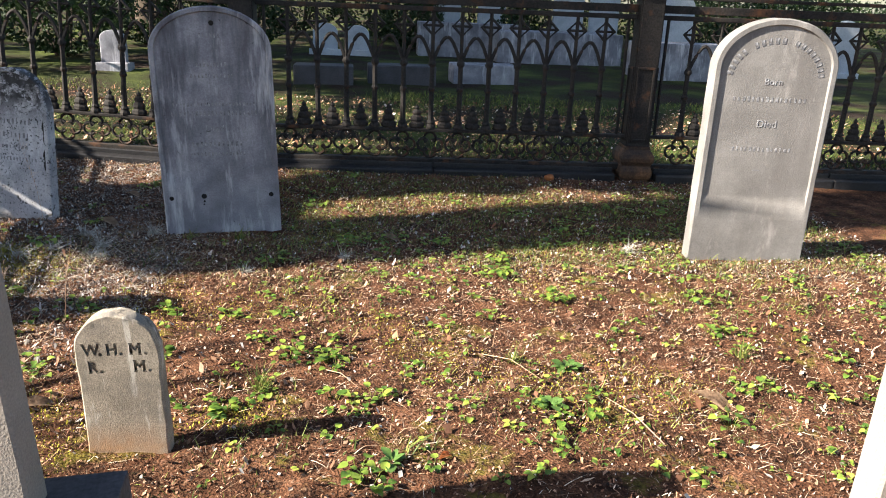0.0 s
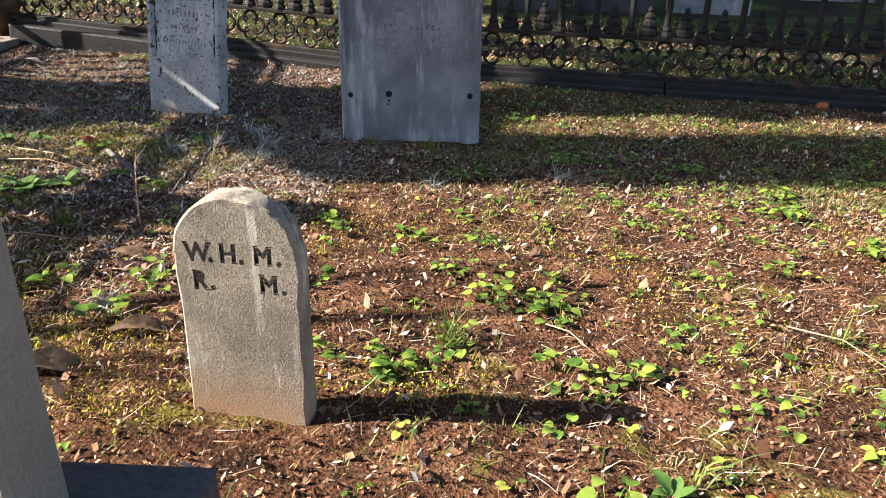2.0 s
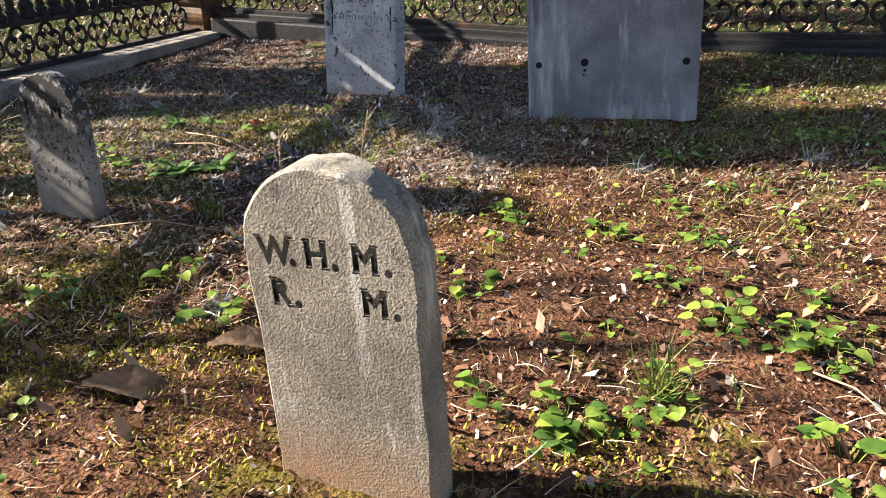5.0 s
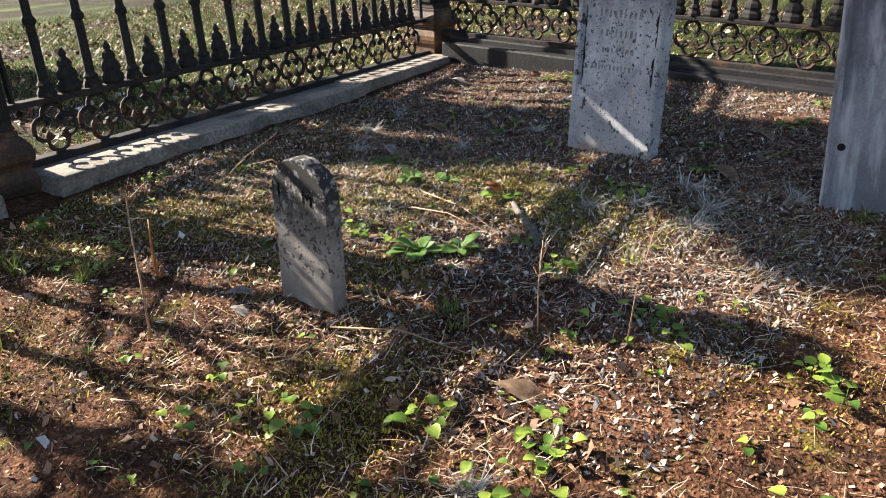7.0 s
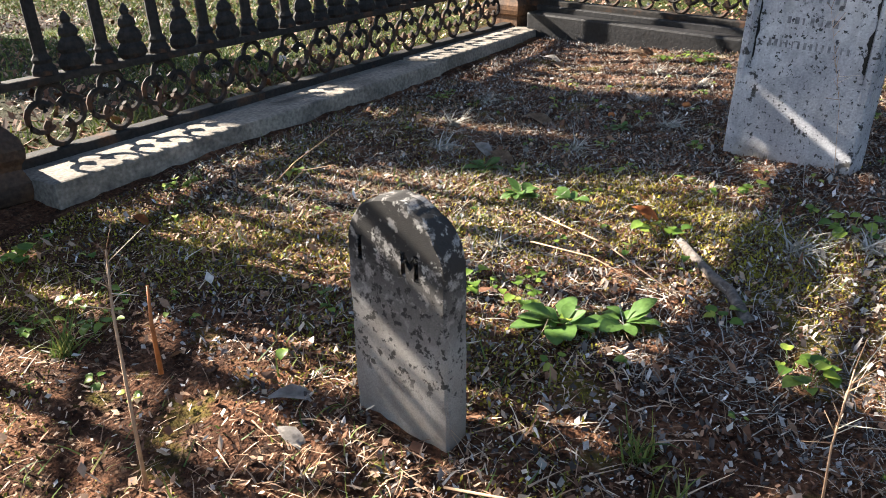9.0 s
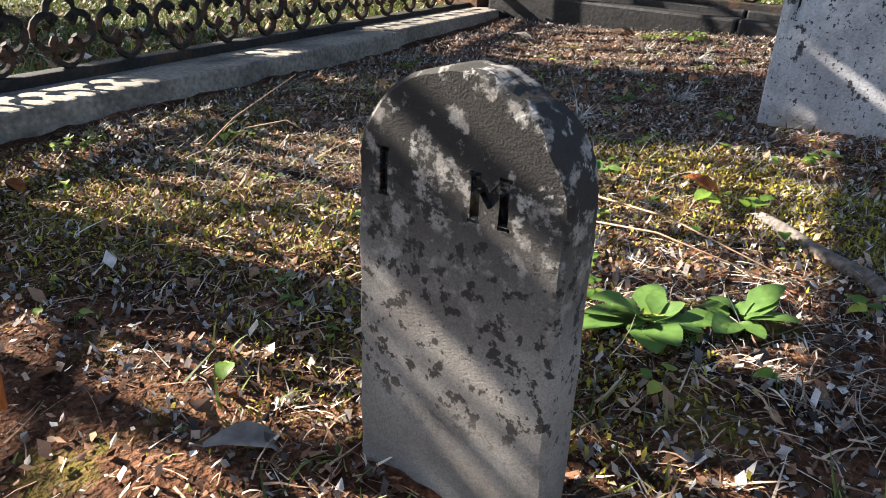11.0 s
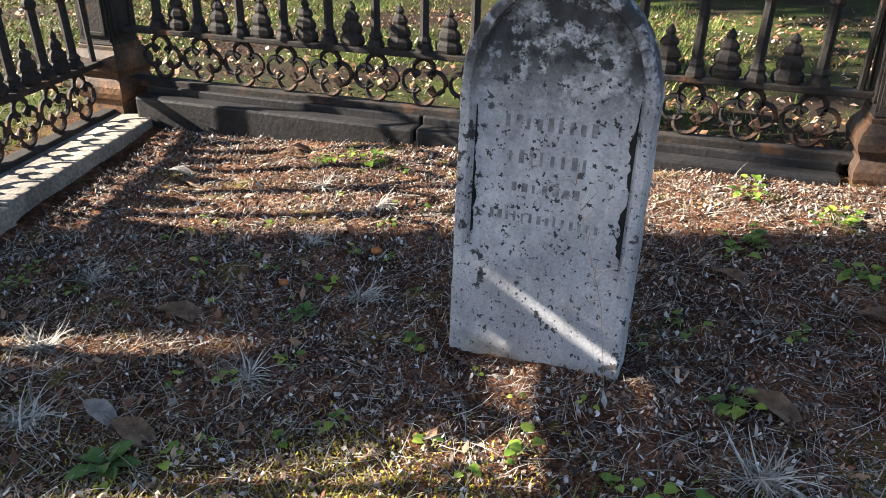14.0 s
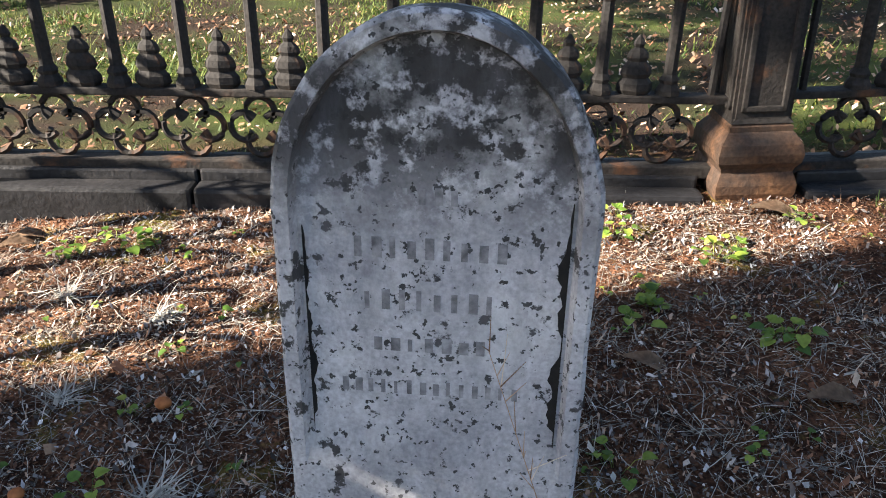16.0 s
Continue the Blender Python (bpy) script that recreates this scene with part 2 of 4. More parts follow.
def add_lathe(bm, profile, sides=10, centre=(0, 0), turn=0.0, square=False):
    """Rings of (radius, z) round a vertical axis."""
    rings = []
    for r, z in profile:
        ring = []
        for k in range(sides):
            a = turn + math.tau * k / sides
            ring.append(bm.verts.new((centre[0] + r * math.cos(a), centre[1] + r * math.sin(a), z)))
        rings.append(ring)
    for a, b in zip(rings, rings[1:]):
        for k in range(sides):
            bm.faces.new((a[k], a[(k + 1) % sides], b[(k + 1) % sides], b[k]))
    bm.faces.new(rings[0][::-1])
    bm.faces.new(rings[-1])
    return bm


def add_tube(bm, pts, radius, sides=6, closed=False, taper=1.0):
    """A round bar along points."""
    pts = [Vector(p) for p in pts]
    rings, m = [], len(pts)
    for i, p in enumerate(pts):
        a = pts[(i - 1) % m] if closed or i else pts[0]
        b = pts[(i + 1) % m] if closed or i < m - 1 else pts[-1]
        d = (b - a).normalized()
        u = d.cross(Vector((0, 0, 1)) if abs(d.z) < 0.9 else Vector((1, 0, 0))).normalized()
        w = d.cross(u)
        r = radius * (1 + (taper - 1) * i / max(1, m - 1))
        rings.append([bm.verts.new(p + r * (math.cos(math.tau * k / sides) * u + math.sin(math.tau * k / sides) * w)) for k in range(sides)])
    for i in range(m if closed else m - 1):
        a, b = rings[i], rings[(i + 1) % m]
        for k in range(sides):
            bm.faces.new((a[k], a[(k + 1) % sides], b[(k + 1) % sides], b[k]))
    if not closed:
        bm.faces.new(rings[0][::-1])
        bm.faces.new(rings[-1])
    return bm


# ---- ground ----
def rise(x, y):
    """Height of the ground: nearly level, a little higher along the kerbs, with soft unevenness."""
    h = 0.022 * noise.noise((x * 0.9, y * 0.9, 0.3)) + 0.010 * noise.noise((x * 3.1, y * 3.1, 1.7))
    west = 0.05 * max(0.0, min(1.0, (-x - 2.2) / 1.2))
    north = (0.030 - 0.010 * max(-4.0, min(3.0, x))) * max(0.0, min(1.0, (y - 3.5) / 1.1))
    h += max(west, north)
    far = max(abs(x) - 4.5, y - 5.5, -y - 1.5, 0.0)
    return h + 0.012 * min(far, 25.0) * (1 if y > 0 else 0.3) + 0.1 * noise.noise((x * 0.13, y * 0.13, 5.0)) * min(1, far / 6)


def clods(x, y):
    return 0.009 * noise.noise((x * 13, y * 13, 2.2)) + 0.008 * abs(noise.noise((x * 31, y * 31, 3.1)))


def steps(a, b, fine, reach):
    mid = list(np.arange(a, b, fine))
    up, out, d = [], [], fine
    while d < reach:
        d *= 1.22
        up.append(d)
    lo = [a - sum(up[:k + 1]) for k in range(len(up))][::-1]
    hi = [mid[-1] + sum(up[:k + 1]) for k in range(len(up))]
    return lo + mid + hi


XS, YS = steps(-3.6, 2.6, 0.017, 220), steps(0.7, 5.1, 0.017, 220)
HEIGHT = np.array([[rise(x, y) + (clods(x, y) if -4 < x < 3 and 0.3 < y < 5.4 else 0) for x in XS] for y in YS])
XA, YA = np.array(XS), np.array(YS)


def ground_z(x, y):
    """The ground's height at arrays of places."""
    i = np.clip(np.searchsorted(XA, x) - 1, 0, len(XA) - 2)
    j = np.clip(np.searchsorted(YA, y) - 1, 0, len(YA) - 2)
    u, v = (x - XA[i]) / (XA[i + 1] - XA[i]), (y - YA[j]) / (YA[j + 1] - YA[j])
    return (HEIGHT[j, i] * (1 - u) + HEIGHT[j, i + 1] * u) * (1 - v) + (HEIGHT[j + 1, i] * (1 - u) + HEIGHT[j + 1, i + 1] * u) * v


def gz(x, y):
    return float(ground_z(np.array([x]), np.array([y]))[0])


def build_ground():
    w = len(XS)
    verts = [(x, y, HEIGHT[j, i]) for j, y in enumerate(YS) for i, x in enumerate(XS)]
    faces = [(j * w + i, j * w + i + 1, (j + 1) * w + i + 1, (j + 1) * w + i) for j in range(len(YS) - 1) for i in range(w - 1)]
    me = bpy.data.meshes.new("ground")
    me.from_pydata(verts, [], faces)
    me.shade_smooth()
    me.materials.append(soil)
    return tagged(new("ground", me), "bare brown soil with moss and thin grass in a grave plot", "ground", kind="structure")


build_ground()


# ---- headstones ----
def stone_bmesh(width, shoulder, top, thick, rim=0.0, depth=0.010, panel_foot=0.2, sink=0.12, taper=0.0, chip=0.002, seed=1):
    """A slab with a round head; rim > 0 leaves a raised border round a sunk panel that runs out at panel_foot."""
    a, b = width / 2, top - shoulder
    outline = []
    for z in np.linspace(-sink, shoulder, 14)[:-1]:
        outline.append((-a - taper * (shoulder - z), z, -1.0))
    for k in range(41):
        t = math.pi * (1 - k / 40)
        outline.append((a * math.cos(t), shoulder + b * math.sin(t), 0.0))
    for z in np.linspace(shoulder, -sink, 14)[1:]:
        outline.append((a + taper * (shoulder - z), z, 1.0))
    m = len(outline)

    def loop(inset, y, foot=None, jig=0.0):
        vs = []
        for i, (x, z, side) in enumerate(outline):
            fx = (a - inset) / a
            px = x * fx
            pz = z if side else shoulder + (z - shoulder) * (b - inset) / b
            if foot is not None and side:
                pz = foot + (z + sink) / (shoulder + sink) * (shoulder - foot)
            j = jig * noise.noise((x * 25 + seed * 7, y * 30, z * 25)) + jig * 0.6 * noise.noise((x * 80 + seed, y * 30, z * 80))
            vs.append(bm.verts.new((px + j, y, pz + j)))
        return vs

    bm = bmesh.new()
    h = thick / 2
    e = min(0.006, thick * 0.08)
    loops = [loop(e, h, jig=chip), loop(0.0, h - e, jig=chip), loop(0.0, 0.0, jig=chip), loop(0.0, -h + e, jig=chip), loop(e, -h, jig=chip)]
    if rim:
        loops.append(loop(rim, -h, panel_foot))
        inner = loop(rim + 0.005, -h + depth, panel_foot + 0.02)
        for v, (x, z, side) in zip(inner, outline):
            if side and z < -sink + 0.1:
                v.co.y = -h + 0.001
        loops.append(inner)
    for p, q in zip(loops, loops[1:]):
        for k in range(m):
            bm.faces.new((p[k], p[(k + 1) % m], q[(k + 1) % m], q[k]))
    bm.faces.new(loops[0][::-1])
    bm.faces.new(loops[-1])
    return bm


def bars(width, rows, depth_y, thing, material):
    """Worn lettering that cannot be read, as rows of plain bars: (z, half width, height, count)."""
    for z, half, high, count in rows:
        step = 2 * half / count
        for k in range(count):
            w = step * random.uniform(0.25, 0.6)
            x = -half + k * step
            part("inscription_bar", box((x, depth_y - 0.0008, z), (x + w, depth_y + 0.002, z + high * random.uniform(0.8, 1.0))), material, thing)


def letters(text, size, offset=0.0, extrude=0.004):
    """A mesh of text, upright in the xz plane, facing -y, from the built-in font."""
    cu = bpy.data.curves.new("letters", "FONT")
    cu.body, cu.size, cu.align_x, cu.offset, cu.extrude, cu.resolution_u = text, size, "CENTER", offset, extrude, 3
    ob = new("letters", cu)
    me = bpy.data.meshes.new_from_object(ob.evaluated_get(bpy.context.evaluated_depsgraph_get()))
    bpy.data.objects.remove(ob)
    bm = bmesh.new()
    bm.from_mesh(me)
    bmesh.ops.transform(bm, matrix=pose(0, 0, 0, 90), verts=bm.verts[:])
    return bm


# wear on the stones
layer(grey_marble, (0.07, 0.07, 0.085), 8.0, 0.46, 0.60, 2.0, 8, (1.0, 1.0, 0.16), 0.8, 0.22, 0.6)
layer(grey_marble, (0.62, 0.62, 0.65), 9.0, 0.54, 0.68, 9.0, 8, (1.4, 1.0, 0.22), 0.75)
layer(grey_marble, (0.02, 0.02, 0.022), 34.0, 0.69, 0.74, 4.0, 3, amount=0.9)
layer(lichen_marble, (0.026, 0.025, 0.024), 26.0, 0.41, 0.49, 2.0, 12, amount=0.96, z_from=0.49, z_to=0.62)
layer(lichen_marble, (0.76, 0.76, 0.77), 9.0, 0.52, 0.72, 14.0, 10, amount=0.7)
layer(lichen_marble, (0.035, 0.033, 0.032), 19.0, 0.60, 0.625, 7.0, 9, amount=0.93)
layer(tan_stone, (0.58, 0.55, 0.50), 22.0, 0.585, 0.65, 3.0, 4, (1.0, 1.0, 0.14), 0.75)
layer(tan_stone, (0.06, 0.055, 0.05), 30.0, 0.54, 0.62, 9.0, 8, amount=0.85, z_from=0.27, z_to=0.36)
layer(lichen_marble, (0.03, 0.03, 0.03), 75.0, 0.60, 0.635, 3.0, 3, amount=0.95)
layer(lichen_marble, (0.16, 0.16, 0.175), 9.0, 0.48, 0.62, 17.0, 9, (1.3, 1.0, 0.35), 0.35)
layer(lichen_marble, (0.30, 0.22, 0.13), 5.0, 0.35, 0.6, 5.0, 6, amount=0.8, z_from=0.06, z_to=0.0)
layer(taupe_marble, (0.15, 0.14, 0.135), 5.0, 0.52, 0.68, 2.0, 8, (1.0, 1.0, 0.2), 0.7)
layer(taupe_marble, (0.50, 0.47, 0.45), 6.0, 0.56, 0.72, 6.0, 8, (1.2, 1.0, 0.4), 0.6)
layer(foot_marble, (0.022, 0.020, 0.019), 44.0, 0.40, 0.47, 2.0, 10, amount=0.95, z_from=0.14, z_to=0.27)
layer(foot_marble, (0.032, 0.029, 0.027), 80.0, 0.555, 0.595, 4.0, 4, amount=0.9, z_from=0.06, z_to=0.10)
layer(foot_marble, (0.55, 0.53, 0.50), 45.0, 0.60, 0.66, 12.0, 5, amount=0.8, z_from=0.2, z_to=0.27)
layer(foot_marble, (0.20, 0.14, 0.09), 6.0, 0.40, 0.6, 5.0, 6, amount=0.8, z_from=0.07, z_to=0.0)
layer(tan_stone, (0.38, 0.22, 0.12), 6.0, 0.30, 0.55, 3.0, 6, amount=0.85, z_from=0.11, z_to=0.03)
layer(tan_stone, (0.15, 0.135, 0.115), 9.0, 0.50, 0.64, 5.0, 9, amount=0.7)
layer(tan_stone, (0.52, 0.47, 0.40), 22.0, 0.62, 0.70, 11.0, 6, (1.5, 1, 0.28), 0.75, 0.08, 0.14)
layer(tan_stone, (0.16, 0.15, 0.14), 20.0, 0.5, 0.6, 8.0, 6, amount=0.7, z_from=0.33, z_to=0.39)
cap_stone = layer(mat("plain_stone", [(0.3, (0.22, 0.195, 0.17)), (0.7, (0.31, 0.275, 0.24))], 6.0, 0.9, bump=0.5, fine=200, fine_amt=0.15), (0.2, 0.18, 0.16), 7.0, 0.5, 0.7, 2.0, 8, amount=0.5)


def tablet(name, m, label, material, material_carve, width, shoulder, top, thick, rim=0.0, panel_foot=0.2, seed=1, rows=(), depth=0.010, chip=0.002):
    th = empty(name, m, label, name)
    slab = part("slab", stone_bmesh(width, shoulder, top, thick, rim, depth, panel_foot, seed=seed, chip=chip), material, th, smooth=28)
    bars(width, rows, -thick / 2 + (depth if rim else 0.0), th, material_carve)
    return th, slab


def carve_letters(slab, lines, front):
    """Cuts capitals with slab serifs about 6 mm deep into the front of a slab: (letter, size, x, z)."""
    bm = bmesh.new()
    for text, size, x, z in lines:
        t = letters(text, size, 0.0016, 0.006)
        lo, hi = min(v.co.x for v in t.verts), max(v.co.x for v in t.verts)
        bottom, top = min(v.co.z for v in t.verts), max(v.co.z for v in t.verts)
        bmesh.ops.scale(t, vec=(1.0, 1.0, 1.12), verts=t.verts[:])
        top *= 1.12
        k = size * 0.075
        if text in "WMHRI":
            w = size * 0.075
            feet = {"W": (), "R": (lo, hi), "I": (lo, hi)}.get(text, (lo, hi))
            heads = {"R": (lo,)}.get(text, (lo, hi))
            for ex in feet:
                c = min(max(ex, lo + k), hi - k)
                add_box(t, (c - w * 1.5, -0.0062, bottom - 0.0004), (c + w * 1.5, 0.0062, bottom + size * 0.06))
            for ex in heads:
                c = min(max(ex, lo + k), hi - k)
                add_box(t, (c - w * 1.5, -0.0058, top - size * 0.06), (c + w * 1.5, 0.0058, top + 0.0004))
        bmesh.ops.translate(t, vec=(x, front, z), verts=t.verts[:])
        me = bpy.data.meshes.new("cut")
        bmesh.ops.recalc_face_normals(t, faces=t.faces[:])
        t.to_mesh(me)
        t.free()
        bm.from_mesh(me)
    me = bpy.data.meshes.new("cutter")
    bm.to_mesh(me)
    bm.free()
    cutter = new("cutter", me)
    mod = slab.modifiers.new("cut", "BOOLEAN")
    cutter.parent = slab.parent
    bpy.context.view_layer.update()
    mod.object, mod.operation, mod.solver, mod.use_self = cutter, "DIFFERENCE", "EXACT", True
    bpy.context.view_layer.update()
    done = bpy.data.meshes.new_from_object(slab.evaluated_get(bpy.context.evaluated_depsgraph_get()))
    done.shade_smooth()
    done.set_sharp_from_angle(angle=radians(24))
    slab.modifiers.clear()
    slab.data = done
    bpy.data.objects.remove(cutter)


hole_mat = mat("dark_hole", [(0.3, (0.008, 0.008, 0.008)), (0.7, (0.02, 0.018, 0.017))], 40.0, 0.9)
carve_dark = mat("carved_lettering", [(0.35, (0.13, 0.13, 0.14)), (0.65, (0.33, 0.33, 0.345))], 45.0, 0.95, bump=0.2)
st_b, slab_b = tablet("headstone", pose(-0.720, 3.365, 0.0, -1.0, -1.2, 12.0), "tall grey marble headstone with round top and worn inscription", grey_marble, carve_dark, 0.545, 0.87, 1.07, 0.075, 0.022, 0.20, 2,
    [(0.93, 0.05, 0.022, 6), (0.80, 0.07, 0.02, 9), (0.75, 0.10, 0.02, 12), (0.62, 0.19, 0.016, 24), (0.575, 0.20, 0.024, 22), (0.43, 0.12, 0.024, 12), (0.385, 0.13, 0.018, 16)])
st_a, slab_a = tablet("headstone", pose(-1.758, 3.465, 0.0, -3.0, 2.6, -6.0), "leaning weathered marble headstone spotted with black lichen", lichen_marble, carve_dark, 0.355, 0.545, 0.755, 0.065, 0.020, 0.17, 3,
    [(0.55, 0.035, 0.02, 4), (0.485, 0.09, 0.026, 9), (0.42, 0.08, 0.026, 8), (0.365, 0.07, 0.02, 7), (0.305, 0.11, 0.02, 14)], 0.018)
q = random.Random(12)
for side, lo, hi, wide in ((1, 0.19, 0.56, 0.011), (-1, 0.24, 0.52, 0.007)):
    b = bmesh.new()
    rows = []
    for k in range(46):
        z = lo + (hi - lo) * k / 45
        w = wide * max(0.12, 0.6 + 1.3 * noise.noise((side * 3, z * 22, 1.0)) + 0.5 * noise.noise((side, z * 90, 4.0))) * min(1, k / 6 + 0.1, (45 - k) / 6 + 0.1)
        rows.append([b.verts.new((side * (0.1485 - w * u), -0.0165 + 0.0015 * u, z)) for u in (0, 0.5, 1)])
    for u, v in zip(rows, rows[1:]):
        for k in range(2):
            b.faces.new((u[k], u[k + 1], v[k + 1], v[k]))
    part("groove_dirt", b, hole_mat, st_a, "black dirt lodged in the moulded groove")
st_r, slab_r = tablet("headstone", pose(1.805, 3.12, 0.0, 0.0, 0.0, -2.0), "tall taupe marble headstone with moulded round top", taupe_marble, carve_dark, 0.55, 0.90, 1.115, 0.08, 0.026, 0.2, 4,
    [(0.755, 0.17, 0.022, 16), (0.53, 0.14, 0.02, 14), (0.44, 0.03, 0.004, 1)])
for k in range(20):
    a = radians(172 - 164 * k / 19)
    if k in (5, 11):
        continue
    b = bmesh.new()
    add_box(b, (-0.008, -0.0315, -0.012), (0.007, -0.028, 0.013))
    ob = part("name_bar", b, carve_dark, st_r)
    ob.matrix_basis = pose(0.205 * math.cos(a), 0, 0.855 + 0.165 * math.sin(a), 0, 90 - math.degrees(a), 0)
for text, z, size in (("Born", 0.83, 0.042), ("Died", 0.64, 0.048)):
    t = letters(text, size, 0.0, 0.001)
    bmesh.ops.translate(t, vec=(0, -0.0305, z), verts=t.verts[:])
    part("word", t, carve_dark, st_r)
t = letters("Died", 0.045, 0.0, 0.001)
bmesh.ops.translate(t, vec=(-0.01, -0.0285, 0.50), verts=t.verts[:])
part("word", t, carve_dark, st_b)
for x, z, r in ((-0.235, 0.185, 0.011), (-0.085, 0.19, 0.013), (0.232, 0.185, 0.012), (-0.085, 0.165, 0.005), (-0.088, 0.15, 0.004), (0.01, 0.995, 0.012), (0.17, 1.0, 0.008)):
    b = add_lathe(bmesh.new(), [(r, 0.0), (r * 0.9, 0.0012), (r * 0.55, 0.0014)], 12)
    bmesh.ops.transform(b, matrix=pose(x, -0.0372 if z < 0.5 else -0.0272, z, 90), verts=b.verts[:])
    part("bolt_hole", b, hole_mat, st_b, "black rusted bolt hole")
st_s, slab_s = tablet("footstone", pose(-0.515, 1.476, -0.008, 0, -1.0, 4.0), "small tan sandstone footstone with carved initials", tan_stone, carve_dark, 0.199, 0.302, 0.402, 0.050, seed=5, chip=0.0048)
carve_letters(slab_s, [("W", 0.038, -0.059, 0.295), (".", 0.044, -0.038, 0.295), ("H", 0.038, -0.010, 0.295), (".", 0.044, 0.011, 0.295), ("M", 0.038, 0.045, 0.295), (".", 0.044, 0.070, 0.295),
                       ("R", 0.038, -0.059, 0.248), (".", 0.044, -0.039, 0.248), ("M", 0.038, 0.051, 0.248), (".", 0.044, 0.075, 0.248)], -0.025)
st_t, slab_t = tablet("footstone", pose(-1.688, 2.020, 0.0, -1, 2.0, 4), "small dark weathered footstone blotched with black lichen", foot_marble, carve_dark, 0.174, 0.265, 0.349, 0.042, seed=6, chip=0.003)
carve_letters(slab_t, [("M", 0.042, 0.028, 0.250), ("I", 0.042, -0.062, 0.252)], -0.021)
st_d, slab_d = tablet("headstone", pose(-0.745, 0.98, 0.0, 0, -2.0, 4), "beige stone headstone on a dark slate base", cap_stone, carve_dark, 0.50, 0.78, 0.98, 0.08, seed=7)
part("base", box((-0.36, -0.13, -0.1), (0.39, 0.075, 0.19), 0.006), dark_slate, st_d).rotation_euler.z = radians(4)
st_e, slab_e = tablet("headstone", pose(1.33, 0.98, 0.0, 0, 1.0, 0), "pale grey stone headstone", cap_stone, carve_dark, 0.48, 0.7, 0.9, 0.08, seed=8)


# ---- fence ----
PITCH, Z_LOW, Z_MID, Z_TOP = 0.186, 0.125, 0.325, 1.10


def picket_bmesh():
    return add_lathe(bmesh.new(), [(0.034, 0), (0.034, 0.012), (0.024, 0.03), (0.028, 0.04), (0.018, 0.055), (0.0165, 0.24), (0.024, 0.25), (0.024, 0.262), (0.016, 0.275),
                                   (0.0155, 0.40), (0.026, 0.415), (0.026, 0.43), (0.012, 0.45), (0.012, Z_TOP - Z_MID - 0.03)], 8)


def finial_bmesh():
    bm = bmesh.new()
    add_lathe(bm, [(0.040, 0), (0.050, 0.012), (0.048, 0.03), (0.036, 0.044), (0.043, 0.056), (0.038, 0.074), (0.025, 0.088), (0.031, 0.098), (0.026, 0.112), (0.012, 0.124), (0.017, 0.134), (0.012, 0.144), (0.003, 0.156)], 8)
    bmesh.ops.scale(bm, vec=(1, 0.6, 1), verts=bm.verts[:])
    return bm


def quatrefoil_bmesh():
    bm = bmesh.new()
    for k in range(4):
        cx, cz = 0.044 * math.cos(k * math.pi / 2), 0.044 * math.sin(k * math.pi / 2)
        pts = []
        for j in range(12):
            a = k * math.pi / 2 + radians(-138 + 276 * j / 11)
            pts.append((cx + 0.040 * math.cos(a), 0, cz + 0.040 * math.sin(a)))
        add_tube(bm, pts, 0.0095, 5)
    return bm


def arch_bmesh():
    bm = bmesh.new()
    for s in (-1, 1):
        add_tube(bm, [(s * PITCH / 2 * (1 - t), 0, 0.42 + 0.17 * math.sin(t * math.pi / 2)) for t in np.linspace(0, 1, 8)], 0.012, 5)
    return bm


def rosette_bmesh():
    bm = bmesh.new()
    add_tube(bm, [(0.06 * math.cos(a), 0, 0.66 + 0.06 * math.sin(a)) for a in np.linspace(0, math.tau, 4, endpoint=False)], 0.012, 5, closed=True)
    for a in (0, math.pi / 2):
        dx, dz = 0.05 * math.cos(a), 0.05 * math.sin(a)
        add_tube(bm, [(-dx, 0, 0.66 - dz), (dx, 0, 0.66 + dz)], 0.008, 5)
    return bm


def end_bar_bmesh():
    return add_lathe(bmesh.new(), [(0.011, 0), (0.011, Z_TOP - Z_MID - 0.03)], 6)


def post_bmesh():
    bm = bmesh.new()
    q = math.sqrt(0.5) * 2
    prof = [(0.083, 0.258), (0.079, 0.27), (0.075, 1.2), (0.1, 1.23), (0.1, 1.28), (0.07, 1.30), (0.05, 1.36), (0.085, 1.42), (0.085, 1.46), (0.02, 1.54)]
    add_lathe(bm, [(r * q, z) for r, z in prof], 4, turn=math.pi / 4)
    bmesh.ops.bevel(bm, geom=[e for e in bm.edges if abs(e.verts[0].co.z - e.verts[1].co.z) > 0.5], offset=0.008, segments=2, affect="EDGES")
    return bm


def post_base_bmesh():
    q = math.sqrt(0.5) * 2
    prof = [(0.100, -0.08), (0.100, 0.03), (0.114, 0.042), (0.121, 0.065), (0.122, 0.09), (0.113, 0.115), (0.108, 0.125), (0.112, 0.138), (0.124, 0.155), (0.127, 0.178), (0.121, 0.205), (0.100, 0.232), (0.094, 0.236), (0.094, 0.25), (0.084, 0.258)]
    return add_lathe(bmesh.new(), [(r * 0.9 * q, z) for r, z in prof], 4, turn=math.pi / 4)


def panel_bmesh():
    bm = bmesh.new()
    for s in (-1, 1):
        add_box(bm, (s * 0.052 - 0.008, -0.008, 0.29), (s * 0.052 + 0.008, 0.008, 0.76), 0.003)
    for z in (0.29, 0.76):
        add_box(bm, (-0.06, -0.008, z), (0.06, 0.008, z + 0.016), 0.003)
    return bm


shared = {}


